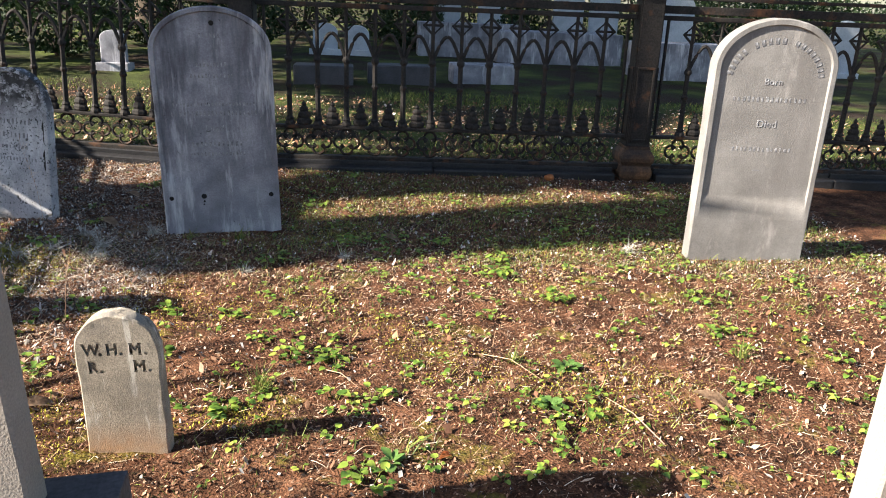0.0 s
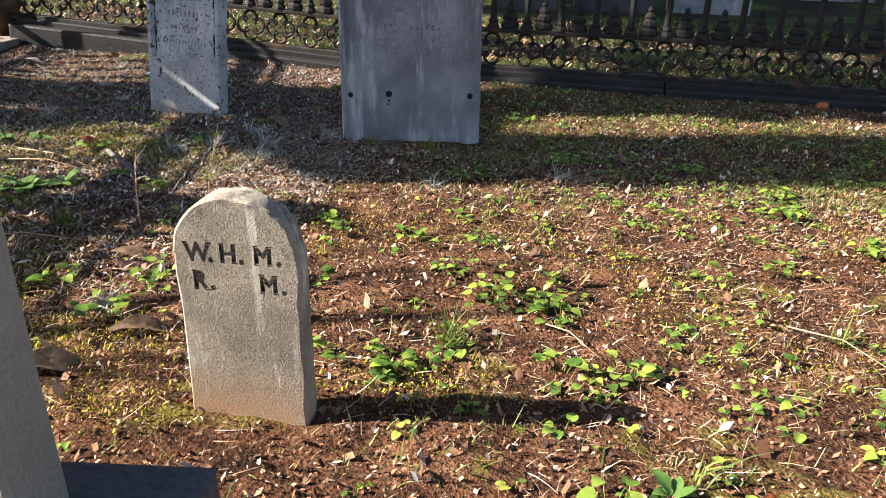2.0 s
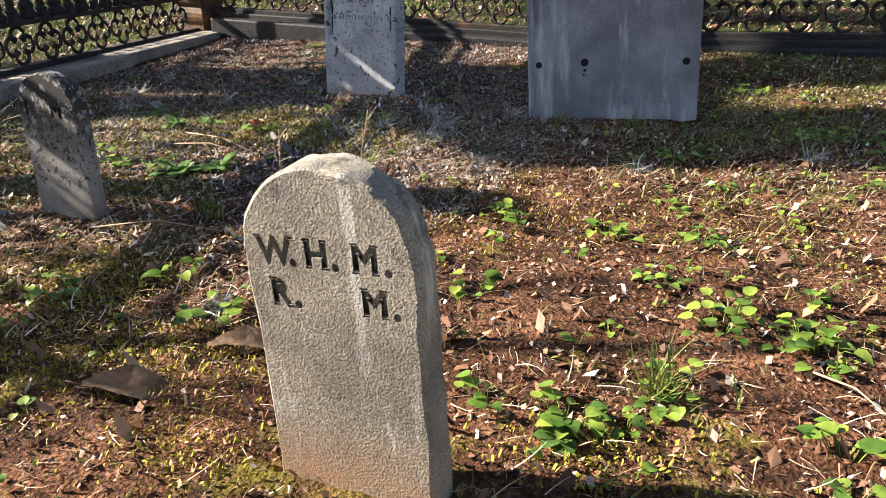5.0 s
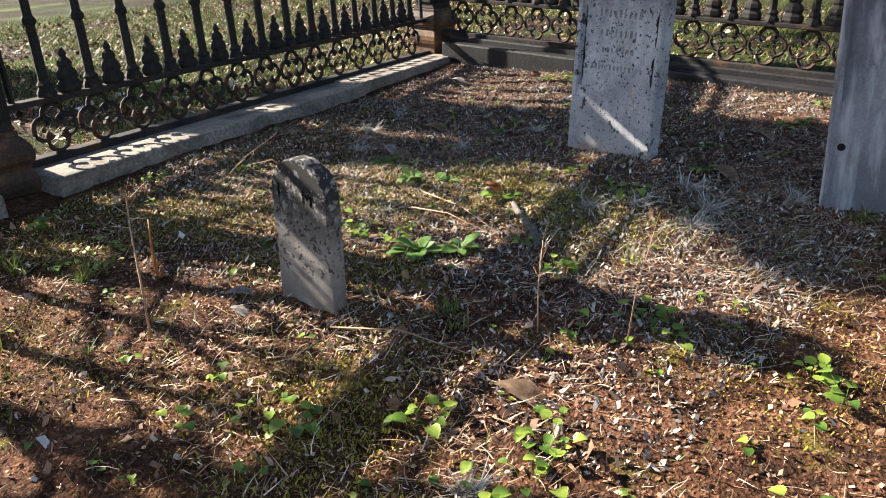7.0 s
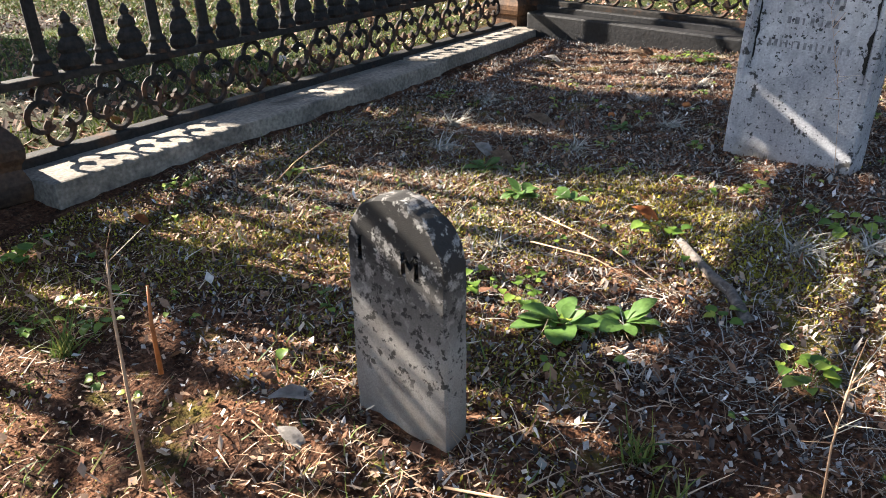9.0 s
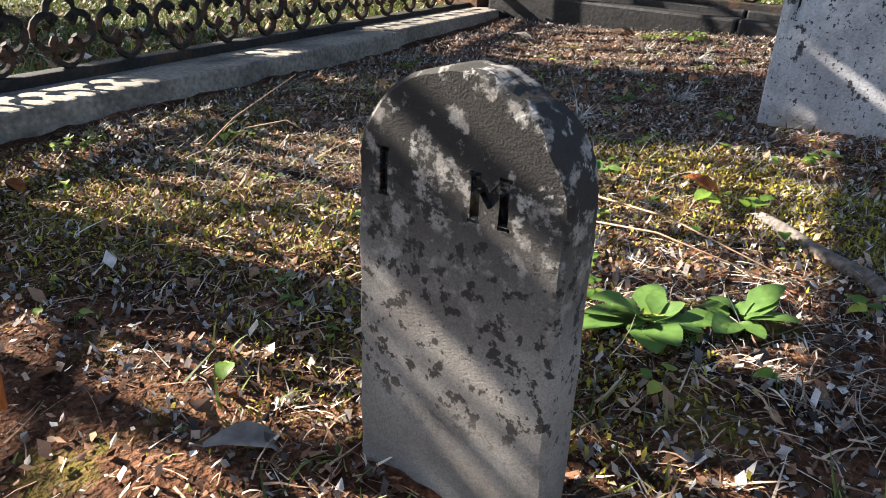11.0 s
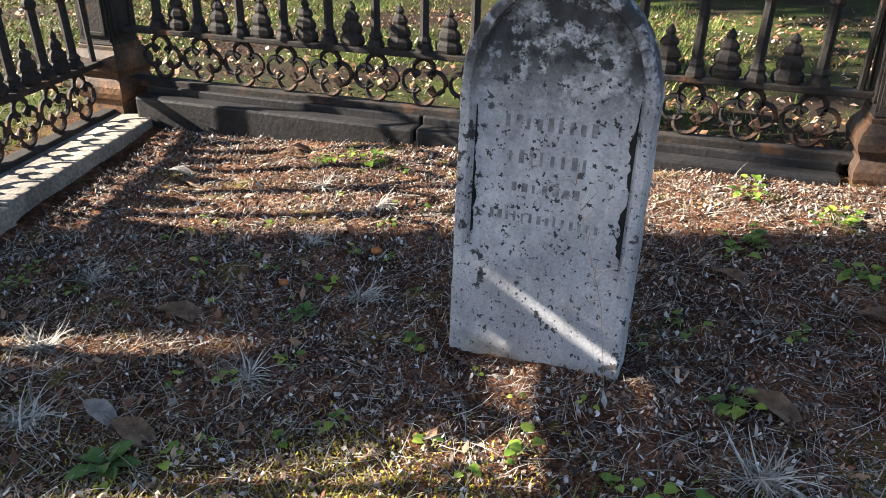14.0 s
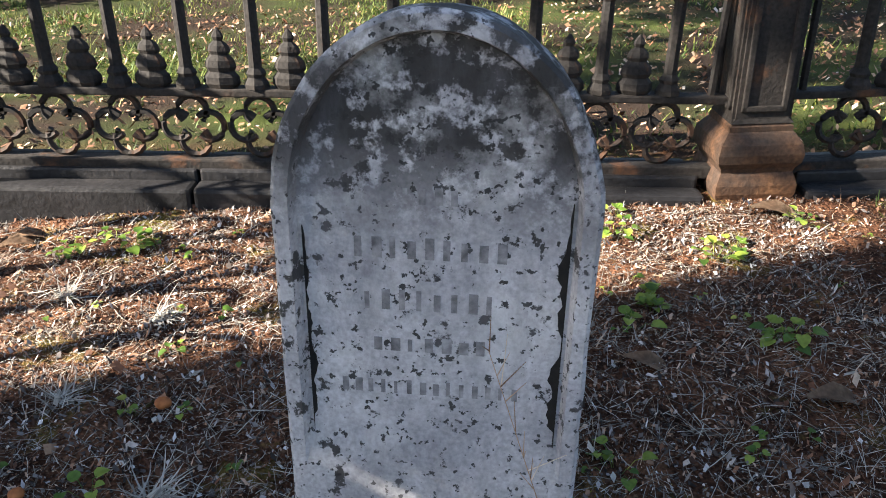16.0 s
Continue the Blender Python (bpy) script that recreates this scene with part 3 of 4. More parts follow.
def piece(name, maker, parent, m, material=None):
    """A repeat of one shared mesh under a thing."""
    if name not in shared:
        bm = maker()
        bmesh.ops.recalc_face_normals(bm, faces=bm.faces[:])
        me = bpy.data.meshes.new(name)
        bm.to_mesh(me)
        bm.free()
        me.materials.append(material or iron)
        shared[name] = me
    ob = new(name, shared[name])
    ob.parent = parent
    ob.matrix_basis = m
    return ob


def fence_section(length, m, label):
    th = empty("fence_section", m, label, "iron fence", "cast-iron fence sections")
    part("base_rail", box((0, -0.03, Z_LOW - 0.035), (length, 0.03, Z_LOW), 0.005), iron, th)
    part("picket_rail", box((0, -0.028, Z_MID - 0.022), (length, 0.028, Z_MID), 0.005), iron, th)
    part("top_rail", box((0, -0.02, Z_TOP - 0.03), (length, 0.02, Z_TOP), 0.005), iron, th)
    part("crest_rail", box((0, -0.016, Z_TOP + 0.012), (length, 0.016, Z_TOP + 0.062), 0.004), iron, th)
    part("crest_rail", box((0, -0.012, Z_TOP + 0.098), (length, 0.012, Z_TOP + 0.120), 0.004), iron, th)
    count = int((length - 0.08) // PITCH)
    start = (length - (count - 1) * PITCH) / 2
    for k in range(count):
        x = start + k * PITCH
        piece("picket", picket_bmesh, th, pose(x, 0, Z_MID))
        piece("quatrefoil", quatrefoil_bmesh, th, pose(x, 0, (Z_LOW + Z_MID - 0.02) / 2))
        piece("rosette", rosette_bmesh, th, pose(x, 0, Z_MID))
        if k < count - 1:
            piece("finial", finial_bmesh, th, pose(x + PITCH / 2, 0, Z_MID))
            piece("arch", arch_bmesh, th, pose(x + PITCH / 2, 0, Z_MID))
    for x in (0.05, length - 0.05):
        piece("end_bar", end_bar_bmesh, th, pose(x, 0, Z_MID))
    return th


def fence_post(x, y, z=0.0, lean=0.0):
    th = empty("fence_post", pose(x, y, z, 0, lean, 0), "square cast-iron fence post with moulded rusty base", "fence post", "cast-iron fence posts")
    piece("shaft", post_bmesh, th, Matrix.Identity(4))
    piece("base", post_base_bmesh, th, Matrix.Identity(4), rust_iron)["label"] = "rusty orange-brown moulded base"
    for k in range(4):
        piece("panel_frame", panel_bmesh, th, pose(0, 0, 0, 0, 0, 90 * k) @ pose(0, -0.078, 0))
    return th


FY = 4.74
CORNER, NEAR = Vector((-3.80, FY, 0)), Vector((-3.19, 1.86, 0))
ALONG = (NEAR - CORNER).normalized()
SIDE = math.degrees(math.atan2(ALONG.y, ALONG.x))
FAR_NEAR = NEAR + ALONG * 2.9
POSTS_X = [CORNER.x, -0.88, 1.72, 4.37]
FALL = 3.0  # west of its second post the back fence climbs to the corner


def fall(x):
    """Height and tilt of the back fence at x."""
    return (-math.tan(radians(FALL)) * (x + 1.35), FALL) if x < -0.9 else (-0.012, 0.0)


for x in POSTS_X:
    fence_post(x, FY, *fall(x))
for p in (NEAR, FAR_NEAR):
    fence_post(p.x, p.y)
for a, b in zip(POSTS_X, POSTS_X[1:]):
    fence_section(b - a - 0.16, pose(a + 0.08, FY, fall(a + 0.08)[0], 0, fall(a + 0.08)[1], 0), "dark cast-iron fence section with pickets, arches and quatrefoils")
for a, b in ((CORNER, NEAR), (NEAR, FAR_NEAR)):
    p = a + ALONG * 0.08
    fence_section((b - a).length - 0.16, pose(p.x, p.y, 0.0, 0, 0, SIDE), "dark cast-iron fence section with pickets, arches and quatrefoils")

# kerbs under the fence
kerb = tagged(new("kerb"), "stone kerb under the iron fence", "kerb", kind="structure")
for a, b, lo, hi, top in ((0.09, 1.10, -0.055, 0.215, 0.105), (1.105, 2.86, -0.07, 0.235, 0.098), (3.05, 5.8, -0.07, 0.235, 0.098)):
    ob = part("kerb_stone", box((a, lo, -0.2), (b, hi, top), 0.008), kerb_stone, kerb)
    ob.matrix_basis = pose(CORNER.x, CORNER.y, 0, 0, 0, SIDE)
for a, b in ((-3.62, -2.43), (-2.425, -1.02), (-0.74, 0.35), (0.355, 1.58), (1.86, 3.1), (3.105, 4.25)):
    for name, lo, hi, top, bevel, lab in (("kerb_stone", 4.70, 4.86, 0.100, 0.008, "dark iron-stained kerb"), ("kerb_ledge", 4.62, 4.697, 0.072, 0.012, "dark rounded kerb ledge")):
        ob = part(name, box((0, lo, -0.25), (b - a, hi, top), bevel), kerb_iron, kerb, lab)
        ob.matrix_basis = pose(a, 0, fall(a)[0], 0, fall(a)[1], 0)


# ---- tree that shades the plot from the west ----
def tree(name, x, y, trunk_r, height, crowns, label, leaf=0.10, seed=3, stems=()):
    rnd = random.Random(seed)
    th = empty(name, pose(x, y, gz(x, y)), label, "tree")
    bm = bmesh.new()
    pts = [(0.08 * math.sin(z * 0.7), 0.05 * math.cos(z * 0.9), z) for z in np.linspace(-0.3, height, 14)]
    if stems:
        pts, trunk_r, taper = stems[0]
        add_tube(bm, pts, trunk_r, 18, taper=taper)
    else:
        add_tube(bm, pts, trunk_r * 1.1, 14, taper=0.55)
    part("trunk", bm, bark, th, smooth=180)
    for pts, r, taper in stems[1:]:
        part("limb", add_tube(bmesh.new(), pts, r, 12, taper=taper), bark, th, smooth=180)
    for cx, cy, cz, r, count in crowns:
        bm = bmesh.new()
        start = Vector((0, 0, min(height * 0.8, cz - 1.0)))
        end = Vector((cx, cy, cz))
        mid = (start + end) / 2 + Vector((rnd.uniform(-0.4, 0.4), rnd.uniform(-0.4, 0.4), 0.5))
        add_tube(bm, [start, start.lerp(mid, 0.5) + Vector((0, 0, 0.1)), mid, mid.lerp(end, 0.6), end], 0.16, 7, taper=0.25)
        for k in range(9):
            d = Vector((rnd.gauss(0, 1), rnd.gauss(0, 1), rnd.gauss(0, 0.7))).normalized() * r * rnd.uniform(0.6, 1.0)
            add_tube(bm, [mid.lerp(end, rnd.uniform(0.2, 1)), end + d * 0.5 + Vector((0, 0, 0.15)), end + d], 0.035, 5, taper=0.3)
        part("limb", bm, bark, th, smooth=180)
        verts, faces = [], []
        centres = [end + Vector((rnd.gauss(0, 1), rnd.gauss(0, 1), rnd.gauss(0, 0.7))) * r * 0.5 for _ in range(max(4, count // 45))]
        for k in range(count):
            c = rnd.choice(centres) + Vector((rnd.gauss(0, 1), rnd.gauss(0, 1), rnd.gauss(0, 1))) * r * 0.16
            u = Vector((rnd.gauss(0, 1), rnd.gauss(0, 1), rnd.gauss(0, 1))).normalized()
            v = u.cross(Vector((rnd.gauss(0, 1), rnd.gauss(0, 1), rnd.gauss(0, 1)))).normalized()
            s = leaf * rnd.uniform(0.7, 1.3)
            n = len(verts)
            verts += [c - u * s, c + v * s * 0.45, c + u * s, c - v * s * 0.45]
            faces.append((n, n + 1, n + 2, n + 3))
        me = bpy.data.meshes.new("crown")
        me.from_pydata([tuple(p) for p in verts], [], faces)
        me.materials.append(leaf_green)
        ob = new("crown", me)
        ob.parent = th
    return th


SHADE_STEMS = (
    ([(0.0, 0.34, -0.3), (0.0, 0.30, 1.5), (0.0, 0.25, 3.0), (0.0, 0.24, 4.6), (0.0, 0.30, 5.6), (0.1, 0.5, 7.0), (0.1, 0.6, 9.5)], 0.32, 0.75),
    ([(0.0, 0.25, 1.6), (0.0, -0.28, 2.9), (0.0, -0.42, 3.6), (0.0, -0.36, 4.0), (0.0, -0.17, 4.42)], 0.32, 0.55),
    ([(0.0, 0.25, 4.75), (0.0, -0.1, 5.06), (0.0, -0.50, 4.99), (0.0, -0.72, 5.15), (0.0, -0.66, 6.0), (0.0, -0.62, 7.0), (0.0, -0.5, 9.0)], 0.30, 1.45))
tree("tree", -9.2, 1.76, 0.36, 9.5, [(-0.3, 2.0, 6.0, 0.9, 700), (0.6, 3.6, 6.2, 1.3, 1300), (0.8, 6.0, 7.0, 1.8, 1700), (-1.0, 9.0, 7.6, 2.0, 1700), (0.3, 0.3, 10.5, 1.8, 1600), (2.6, 1.2, 5.2, 0.8, 420)],
     "large tree with thick dark trunk outside the fence", stems=SHADE_STEMS)
# crowns above the view, added to block sky light and dapple the background
tree("tree", -11.5, 10.0, 0.35, 8.5, [(0, 0, 9, 2.6, 2600), (2.2, -2.0, 6.6, 2.1, 2200), (2.6, 0.8, 5.4, 1.8, 1800), (2.0, 3.0, 6.8, 2.2, 2200), (-0.5, 5.0, 7.5, 2.4, 2200), (0.5, -4.2, 7.6, 1.9, 1500)], "tree with dark leafy crown beyond the fence", 0.16, 5)
tree("tree", -6.2, 9.6, 0.2, 5.0, [(0, 0, 4.6, 1.6, 2600), (1.4, 2.2, 5.4, 1.7, 2600), (0.4, 4.2, 6.0, 1.9, 2400), (0.8, -2.0, 6.2, 1.5, 1800), (2.4, 0.4, 6.8, 1.6, 1800), (-1.0, 1.5, 7.6, 1.8, 1800)], "dark evergreen tree beyond the fence", 0.13, 15)
tree("tree", -5.5, 17.0, 0.35, 8.0, [(0, 0, 8.5, 2.6, 2600), (3.0, -2.5, 6.5, 2.2, 2200), (4.5, 1.0, 6.5, 2.2, 2200), (-2.5, -2.0, 6.0, 2.0, 1800)], "tree with dark leafy crown beyond the fence", 0.13, 6)
tree("tree", 6.5, 19.5, 0.4, 9.0, [(0, 0, 9.0, 2.6, 2600), (-3.0, -2.0, 7.0, 2.2, 2200), (3.0, -1.5, 7.0, 2.2, 2200)], "tree with dark leafy crown beyond the fence", 0.13, 7)


def bush(x, y, r, high, seed):
    """A dark evergreen shrub: stems and a crown of many small leaves, uneven in outline."""
    q = random.Random(seed)
    th = empty("shrub", pose(x, y, gz(x, y)), "dark evergreen shrub beyond the fence", "shrub", "shrubs beyond the fence")
    for k in range(6):
        bm = bmesh.new()
        a = q.uniform(0, math.tau)
        add_tube(bm, [(0.1 * math.cos(a), 0.1 * math.sin(a), -0.05), (r * 0.4 * math.cos(a), r * 0.4 * math.sin(a), high * 0.5), (r * 0.7 * math.cos(a), r * 0.7 * math.sin(a), high * 0.9)], 0.025, 5, taper=0.3)
        part("stem", bm, bark, th)
    verts, faces = [], []
    for k in range(int(2600 * r)):
        d = Vector((q.gauss(0, 1), q.gauss(0, 1), q.gauss(0, 1))).normalized()
        c = Vector((d.x * r, d.y * r, high * 0.55 + d.z * high * 0.5)) * q.uniform(0.75, 1.0) * (0.85 + 0.3 * noise.noise(d * 2.5 + Vector((seed, 0, 0))))
        u = Vector((q.gauss(0, 1), q.gauss(0, 1), q.gauss(0, 1))).normalized()
        v = u.cross(Vector((q.gauss(0, 1), q.gauss(0, 1), q.gauss(0, 1)))).normalized()
        w = q.uniform(0.03, 0.06)
        n = len(verts)
        verts += [tuple(c - u * w), tuple(c + v * w * 0.5), tuple(c + u * w), tuple(c - v * w * 0.5)]
        faces.append((n, n + 1, n + 2, n + 3))
    me = bpy.data.meshes.new("crown")
    me.from_pydata(verts, [], faces)
    me.materials.append(leaf_green)
    new("crown", me).parent = th


for x, y, r, h, sd in ((-4.6, 10.6, 1.1, 1.5, 1), (-2.6, 12.6, 0.9, 1.4, 2), (-6.2, 9.0, 1.2, 1.6, 3), (0.15, 15.0, 0.8, 1.5, 4), (2.25, 14.6, 0.5, 1.2, 5), (-4.2, 13.0, 1.3, 1.7, 6), (-7.8, 11.5, 1.5, 1.8, 7), (6.2, 15.0, 1.2, 1.6, 8), (8.5, 16.0, 1.4, 1.8, 9)):
    bush(x, y, r, h, sd)
for k in range(13):
    bush(-13.0 + 2.1 * k, 18.0 + random.uniform(-0.8, 0.8), 1.45, random.uniform(1.7, 2.4), 20 + k)

# leafless shrub west of the plot, out of view, added to cast branch shadows
q = random.Random(4)
th = empty("bare_shrub", pose(-4.7, 0.85, gz(-4.7, 0.85)), "leafless branching shrub outside the fence", "shrub")
for k in range(4):
    bm = bmesh.new()
    a = q.uniform(0, math.tau)
    top = Vector((0.45 * math.cos(a), 0.6 * math.sin(a), q.uniform(1.5, 2.3)))
    mid = top * 0.5 + Vector((q.gauss(0, 0.08), q.gauss(0, 0.08), 0))
    add_tube(bm, [(0, 0, -0.05), mid * 0.5, mid, top], 0.055, 7, taper=0.4)
    for j in range(7):
        b = mid.lerp(top, q.random())
        e = b + Vector((q.gauss(0, 0.25), q.gauss(0, 0.25), q.uniform(0.1, 0.45)))
        add_tube(bm, [b, b.lerp(e, 0.5) + Vector((q.gauss(0, 0.03), q.gauss(0, 0.03), 0)), e], 0.028, 5, taper=0.4)
    part("branch", bm, bark, th, smooth=180)


# ---- graves beyond the fence ----
def ledger(x, y, length, width, high, turn, material, label):
    th = empty("ledger_stone", pose(x, y, gz(x, y) - 0.02, 0, 0, turn), label, "grave ledger", "ledger graves beyond the fence")
    part("body", box((-length / 2, -width / 2, -0.1), (length / 2, width / 2, high), 0.02), material, th)
    return th


ledger(-0.88, 9.2, 0.72, 0.4, 0.24, 4, dark_slate, "low blue-grey stone ledger beyond the iron fence")
ledger(0.07, 9.5, 0.86, 0.4, 0.25, 4, dark_slate, "low blue-grey stone ledger beyond the iron fence")
ledger(1.15, 9.9, 0.86, 0.45, 0.26, 6, grey_marble, "pale grey stone ledger lit on its end")
ledger(4.4, 11.4, 1.6, 0.7, 0.55, 3, grey_marble, "grey block tomb beyond the iron fence")
ledger(2.75, 13.4, 2.2, 0.9, 0.55, 3, grey_marble, "blue-grey block tomb beyond the iron fence")
ledger(1.2, 13.8, 1.8, 0.5, 0.62, 3, grey_marble, "grey block tomb beyond the iron fence")
for x, y, w, sh, tp, mtl, lab in ((-1.28, 13.0, 0.42, 0.36, 0.52, white_marble, "white marble marker in the sun"), (-0.75, 13.1, 0.42, 0.34, 0.5, white_marble, "white marble marker in the sun"),
                                  (-3.52, 9.5, 0.30, 0.38, 0.48, grey_marble, "narrow blue-grey headstone on the turf"), (3.3, 15.2, 0.6, 1.3, 1.5, white_marble, "tall pale headstone far behind the fence"),
                                  (4.1, 15.5, 0.6, 1.3, 1.5, white_marble, "tall pale headstone far behind the fence"), (4.9, 13.4, 0.6, 1.0, 1.25, white_marble, "tall pale headstone far behind the fence"),
                                  (7.6, 12.7, 0.5, 0.7, 0.95, white_marble, "pale headstone far behind the fence"), (0.9, 16.0, 0.6, 1.2, 1.4, white_marble, "pale headstone far behind the fence"),
                                  (1.9, 16.4, 0.6, 1.2, 1.4, white_marble, "pale headstone far behind the fence")):
    th = empty("headstone", pose(x, y, gz(x, y), random.uniform(-3, 3), 0, random.uniform(-4, 8)), lab, "headstone", "headstones beyond the fence")
    part("slab", stone_bmesh(w, sh, tp, 0.1, seed=int(x * 10)), mtl, th, smooth=40)
    part("plinth", box((-w * 0.65, -0.14, -0.1), (w * 0.65, 0.14, 0.09), 0.01), mtl, th)


# ---- ground cover ----
rng = np.random.default_rng(7)


def field(x, y, scale, seed):
    return np.array([noise.noise((a * scale, b * scale, seed)) for a, b in zip(x, y)])


def clear_of_stones(x, y):
    keep = np.ones(len(x), bool)
    for cx, cy, hw, hd in ((-0.70, 3.37, 0.28, 0.045), (-1.755, 3.46, 0.18, 0.04), (1.80, 3.12, 0.29, 0.045), (-0.520, 1.466, 0.102, 0.03), (-1.69, 2.013, 0.095, 0.026)):
        keep &= ~((abs(x - cx) < hw) & (abs(y - cy) < hd))
    keep &= (x > -2.90 - 0.2125 * (y - 1.86)) | (y < 0.5)
    return keep


def stuff(name, verts, faces, material, label):
    me = bpy.data.meshes.new(name)
    me.from_pydata(verts.tolist(), [], faces.tolist())
    me.materials.append(material)
    return tagged(new(name, me), label, "ground cover", kind="stuff")


def scatter(count, x0, x1, y0, y1, scale=0.0, seed=0.0, cut=-9.0, inside=True):
    x, y = rng.uniform(x0, x1, count), rng.uniform(y0, y1, count)
    if inside:
        k = clear_of_stones(x, y)
        x, y = x[k], y[k]
    if scale:
        f = field(x, y, scale, seed) + rng.normal(0, 0.12, len(x))
        x, y = x[f > cut], y[f > cut]
    return x, y


def flakes(name, x, y, small, large, tilt, material, label, lift=0.003, round_bits=False):
    """Bits lying on the ground: bent four-cornered chips."""
    n = len(x)
    z = ground_z(x, y) + lift
    size = small + (large - small) * rng.random(n) ** 2.5
    a = rng.uniform(0, math.tau, n)
    ratio = rng.uniform(0.25, 0.8, n)
    t1, t2 = rng.normal(0, tilt, n), rng.normal(0, tilt, n)
    ux, uy = np.cos(a), np.sin(a)
    out = np.zeros((n, 4, 3))
    for k, (p, q) in enumerate(((-1, -0.6), (0.3, -1), (1, 0.5), (-0.4, 1))):
        px, py = p * size * rng.uniform(0.7, 1.1, n), q * size * ratio * rng.uniform(0.7, 1.1, n)
        out[:, k, 0], out[:, k, 1] = x + px * ux - py * uy, y + px * uy + py * ux
        out[:, k, 2] = z + px * t1 + py * t2 + abs(size * t1) * 0.6 + rng.normal(0, 0.1, n) * size
    return stuff(name, out.reshape(-1, 3), np.arange(n * 4).reshape(n, 4), material, label)


def blades(name, x, y, short, long, lean, material, label, width=0.0012, seg=3):
    """Blades or straws of three joints; lean near 1.5 lies on the ground, near 0 stands up."""
    n = len(x)
    z = ground_z(x, y)
    length = short + (long - short) * rng.random(n) ** 2
    a = rng.uniform(0, math.tau, n)
    le = np.clip(rng.normal(lean, 0.22, n), 0.05, 1.52)
    bend = rng.normal(0.12, 0.14, n)
    turn = rng.normal(0, 0.12, n)
    px, py, pz = x.copy(), y.copy(), z + rng.uniform(0.0, 0.006, n)
    out = np.zeros((n, (seg + 1) * 2, 3))
    wid = width * rng.uniform(0.6, 1.6, n)
    for k in range(seg + 1):
        w = wid * (1 - 0.85 * k / seg)
        out[:, 2 * k, 0], out[:, 2 * k, 1], out[:, 2 * k, 2] = px - np.sin(a) * w, py + np.cos(a) * w, pz + w * 0.3
        out[:, 2 * k + 1, 0], out[:, 2 * k + 1, 1], out[:, 2 * k + 1, 2] = px + np.sin(a) * w, py - np.cos(a) * w, pz - w * 0.3
        d = length / seg
        px, py = px + np.cos(a) * np.sin(le) * d, py + np.sin(a) * np.sin(le) * d
        pz = np.maximum(pz + np.cos(le) * d, ground_z(px, py) + 0.002)
        le, a = np.clip(le + bend, 0, 2.2), a + turn
    base = np.arange(n)[:, None] * (2 * seg + 2)
    faces = np.concatenate([base + np.array([2 * k, 2 * k + 1, 2 * k + 3, 2 * k + 2]) for k in range(seg)], axis=1).reshape(-1, 4)
    return stuff(name, out.reshape(-1, 3), faces, material, label)


PLOT = (-3.6, 2.6, 0.8, 4.64)
flakes("wood_chips", *scatter(190000, *PLOT), 0.0011, 0.0070, 0.7, chip_mat, "crumbled brown leaf litter and bark bits on the soil")
flakes("leaf_fragments", *scatter(9000, *PLOT, 1.3, 4.0, -0.2), 0.004, 0.017, 0.5, frag_mat, "broken dry leaf fragments strewn over the plot", 0.004)
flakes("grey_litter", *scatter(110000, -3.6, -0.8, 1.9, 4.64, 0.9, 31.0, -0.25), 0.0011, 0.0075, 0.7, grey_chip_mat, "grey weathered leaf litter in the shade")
flakes("pale_litter", *scatter(1700, -3.3, 2.5, 1.0, 4.5), 0.003, 0.013, 0.45, grey_straw_mat, "pale bleached leaf bits scattered on the soil", 0.006)
flakes("grey_litter", *scatter(22000, -0.9, 2.6, 2.8, 4.64), 0.0015, 0.009, 0.6, grey_chip_mat, "grey weathered leaf litter at the back of the plot")
flakes("moss_crumbs", *scatter(150000, -3.2, 1.4, 1.2, 3.6, 1.9, 8.0, 0.29), 0.0012, 0.004, 0.8, moss_mat, "yellow-green moss cushions between the graves", 0.004)
blades("dry_straw", *scatter(16000, *PLOT), 0.008, 0.07, 1.42, straw_mat, "dry tan straw and pine needles lying on the soil", 0.0007)
blades("dry_straw", *scatter(9000, *PLOT, 2.4, 21.0, 0.15), 0.01, 0.08, 1.3, straw_mat, "loose drifts of dry straw on the soil", 0.0008)
# extra straw and pale bits, added to brighten the sunlit ground by colour
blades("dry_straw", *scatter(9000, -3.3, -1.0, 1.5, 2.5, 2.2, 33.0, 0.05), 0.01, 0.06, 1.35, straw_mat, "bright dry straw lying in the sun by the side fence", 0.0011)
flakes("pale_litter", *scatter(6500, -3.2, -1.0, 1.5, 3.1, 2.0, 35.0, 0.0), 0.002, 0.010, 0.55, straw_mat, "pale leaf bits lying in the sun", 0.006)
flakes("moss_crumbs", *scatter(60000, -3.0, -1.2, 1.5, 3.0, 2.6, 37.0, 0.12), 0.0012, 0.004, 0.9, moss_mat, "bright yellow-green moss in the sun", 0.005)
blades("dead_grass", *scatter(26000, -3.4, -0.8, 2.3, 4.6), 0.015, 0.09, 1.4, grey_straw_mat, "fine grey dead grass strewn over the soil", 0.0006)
blades("dead_grass", *scatter(15000, -3.0, 2.4, 2.55, 3.6, 1.1, 2.0, 0.02), 0.015, 0.07, 1.15, shaded_straw_mat, "matted dull tan dead grass in the shade", 0.0008)
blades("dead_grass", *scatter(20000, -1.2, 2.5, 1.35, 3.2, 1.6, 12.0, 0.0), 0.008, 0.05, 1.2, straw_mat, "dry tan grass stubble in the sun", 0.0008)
blades("short_grass", *scatter(22000, -0.6, 2.5, 2.9, 4.6, 1.2, 6.0, -0.12), 0.012, 0.045, 0.8, grass_mat, "thin short grass at the back of the plot", 0.0014)
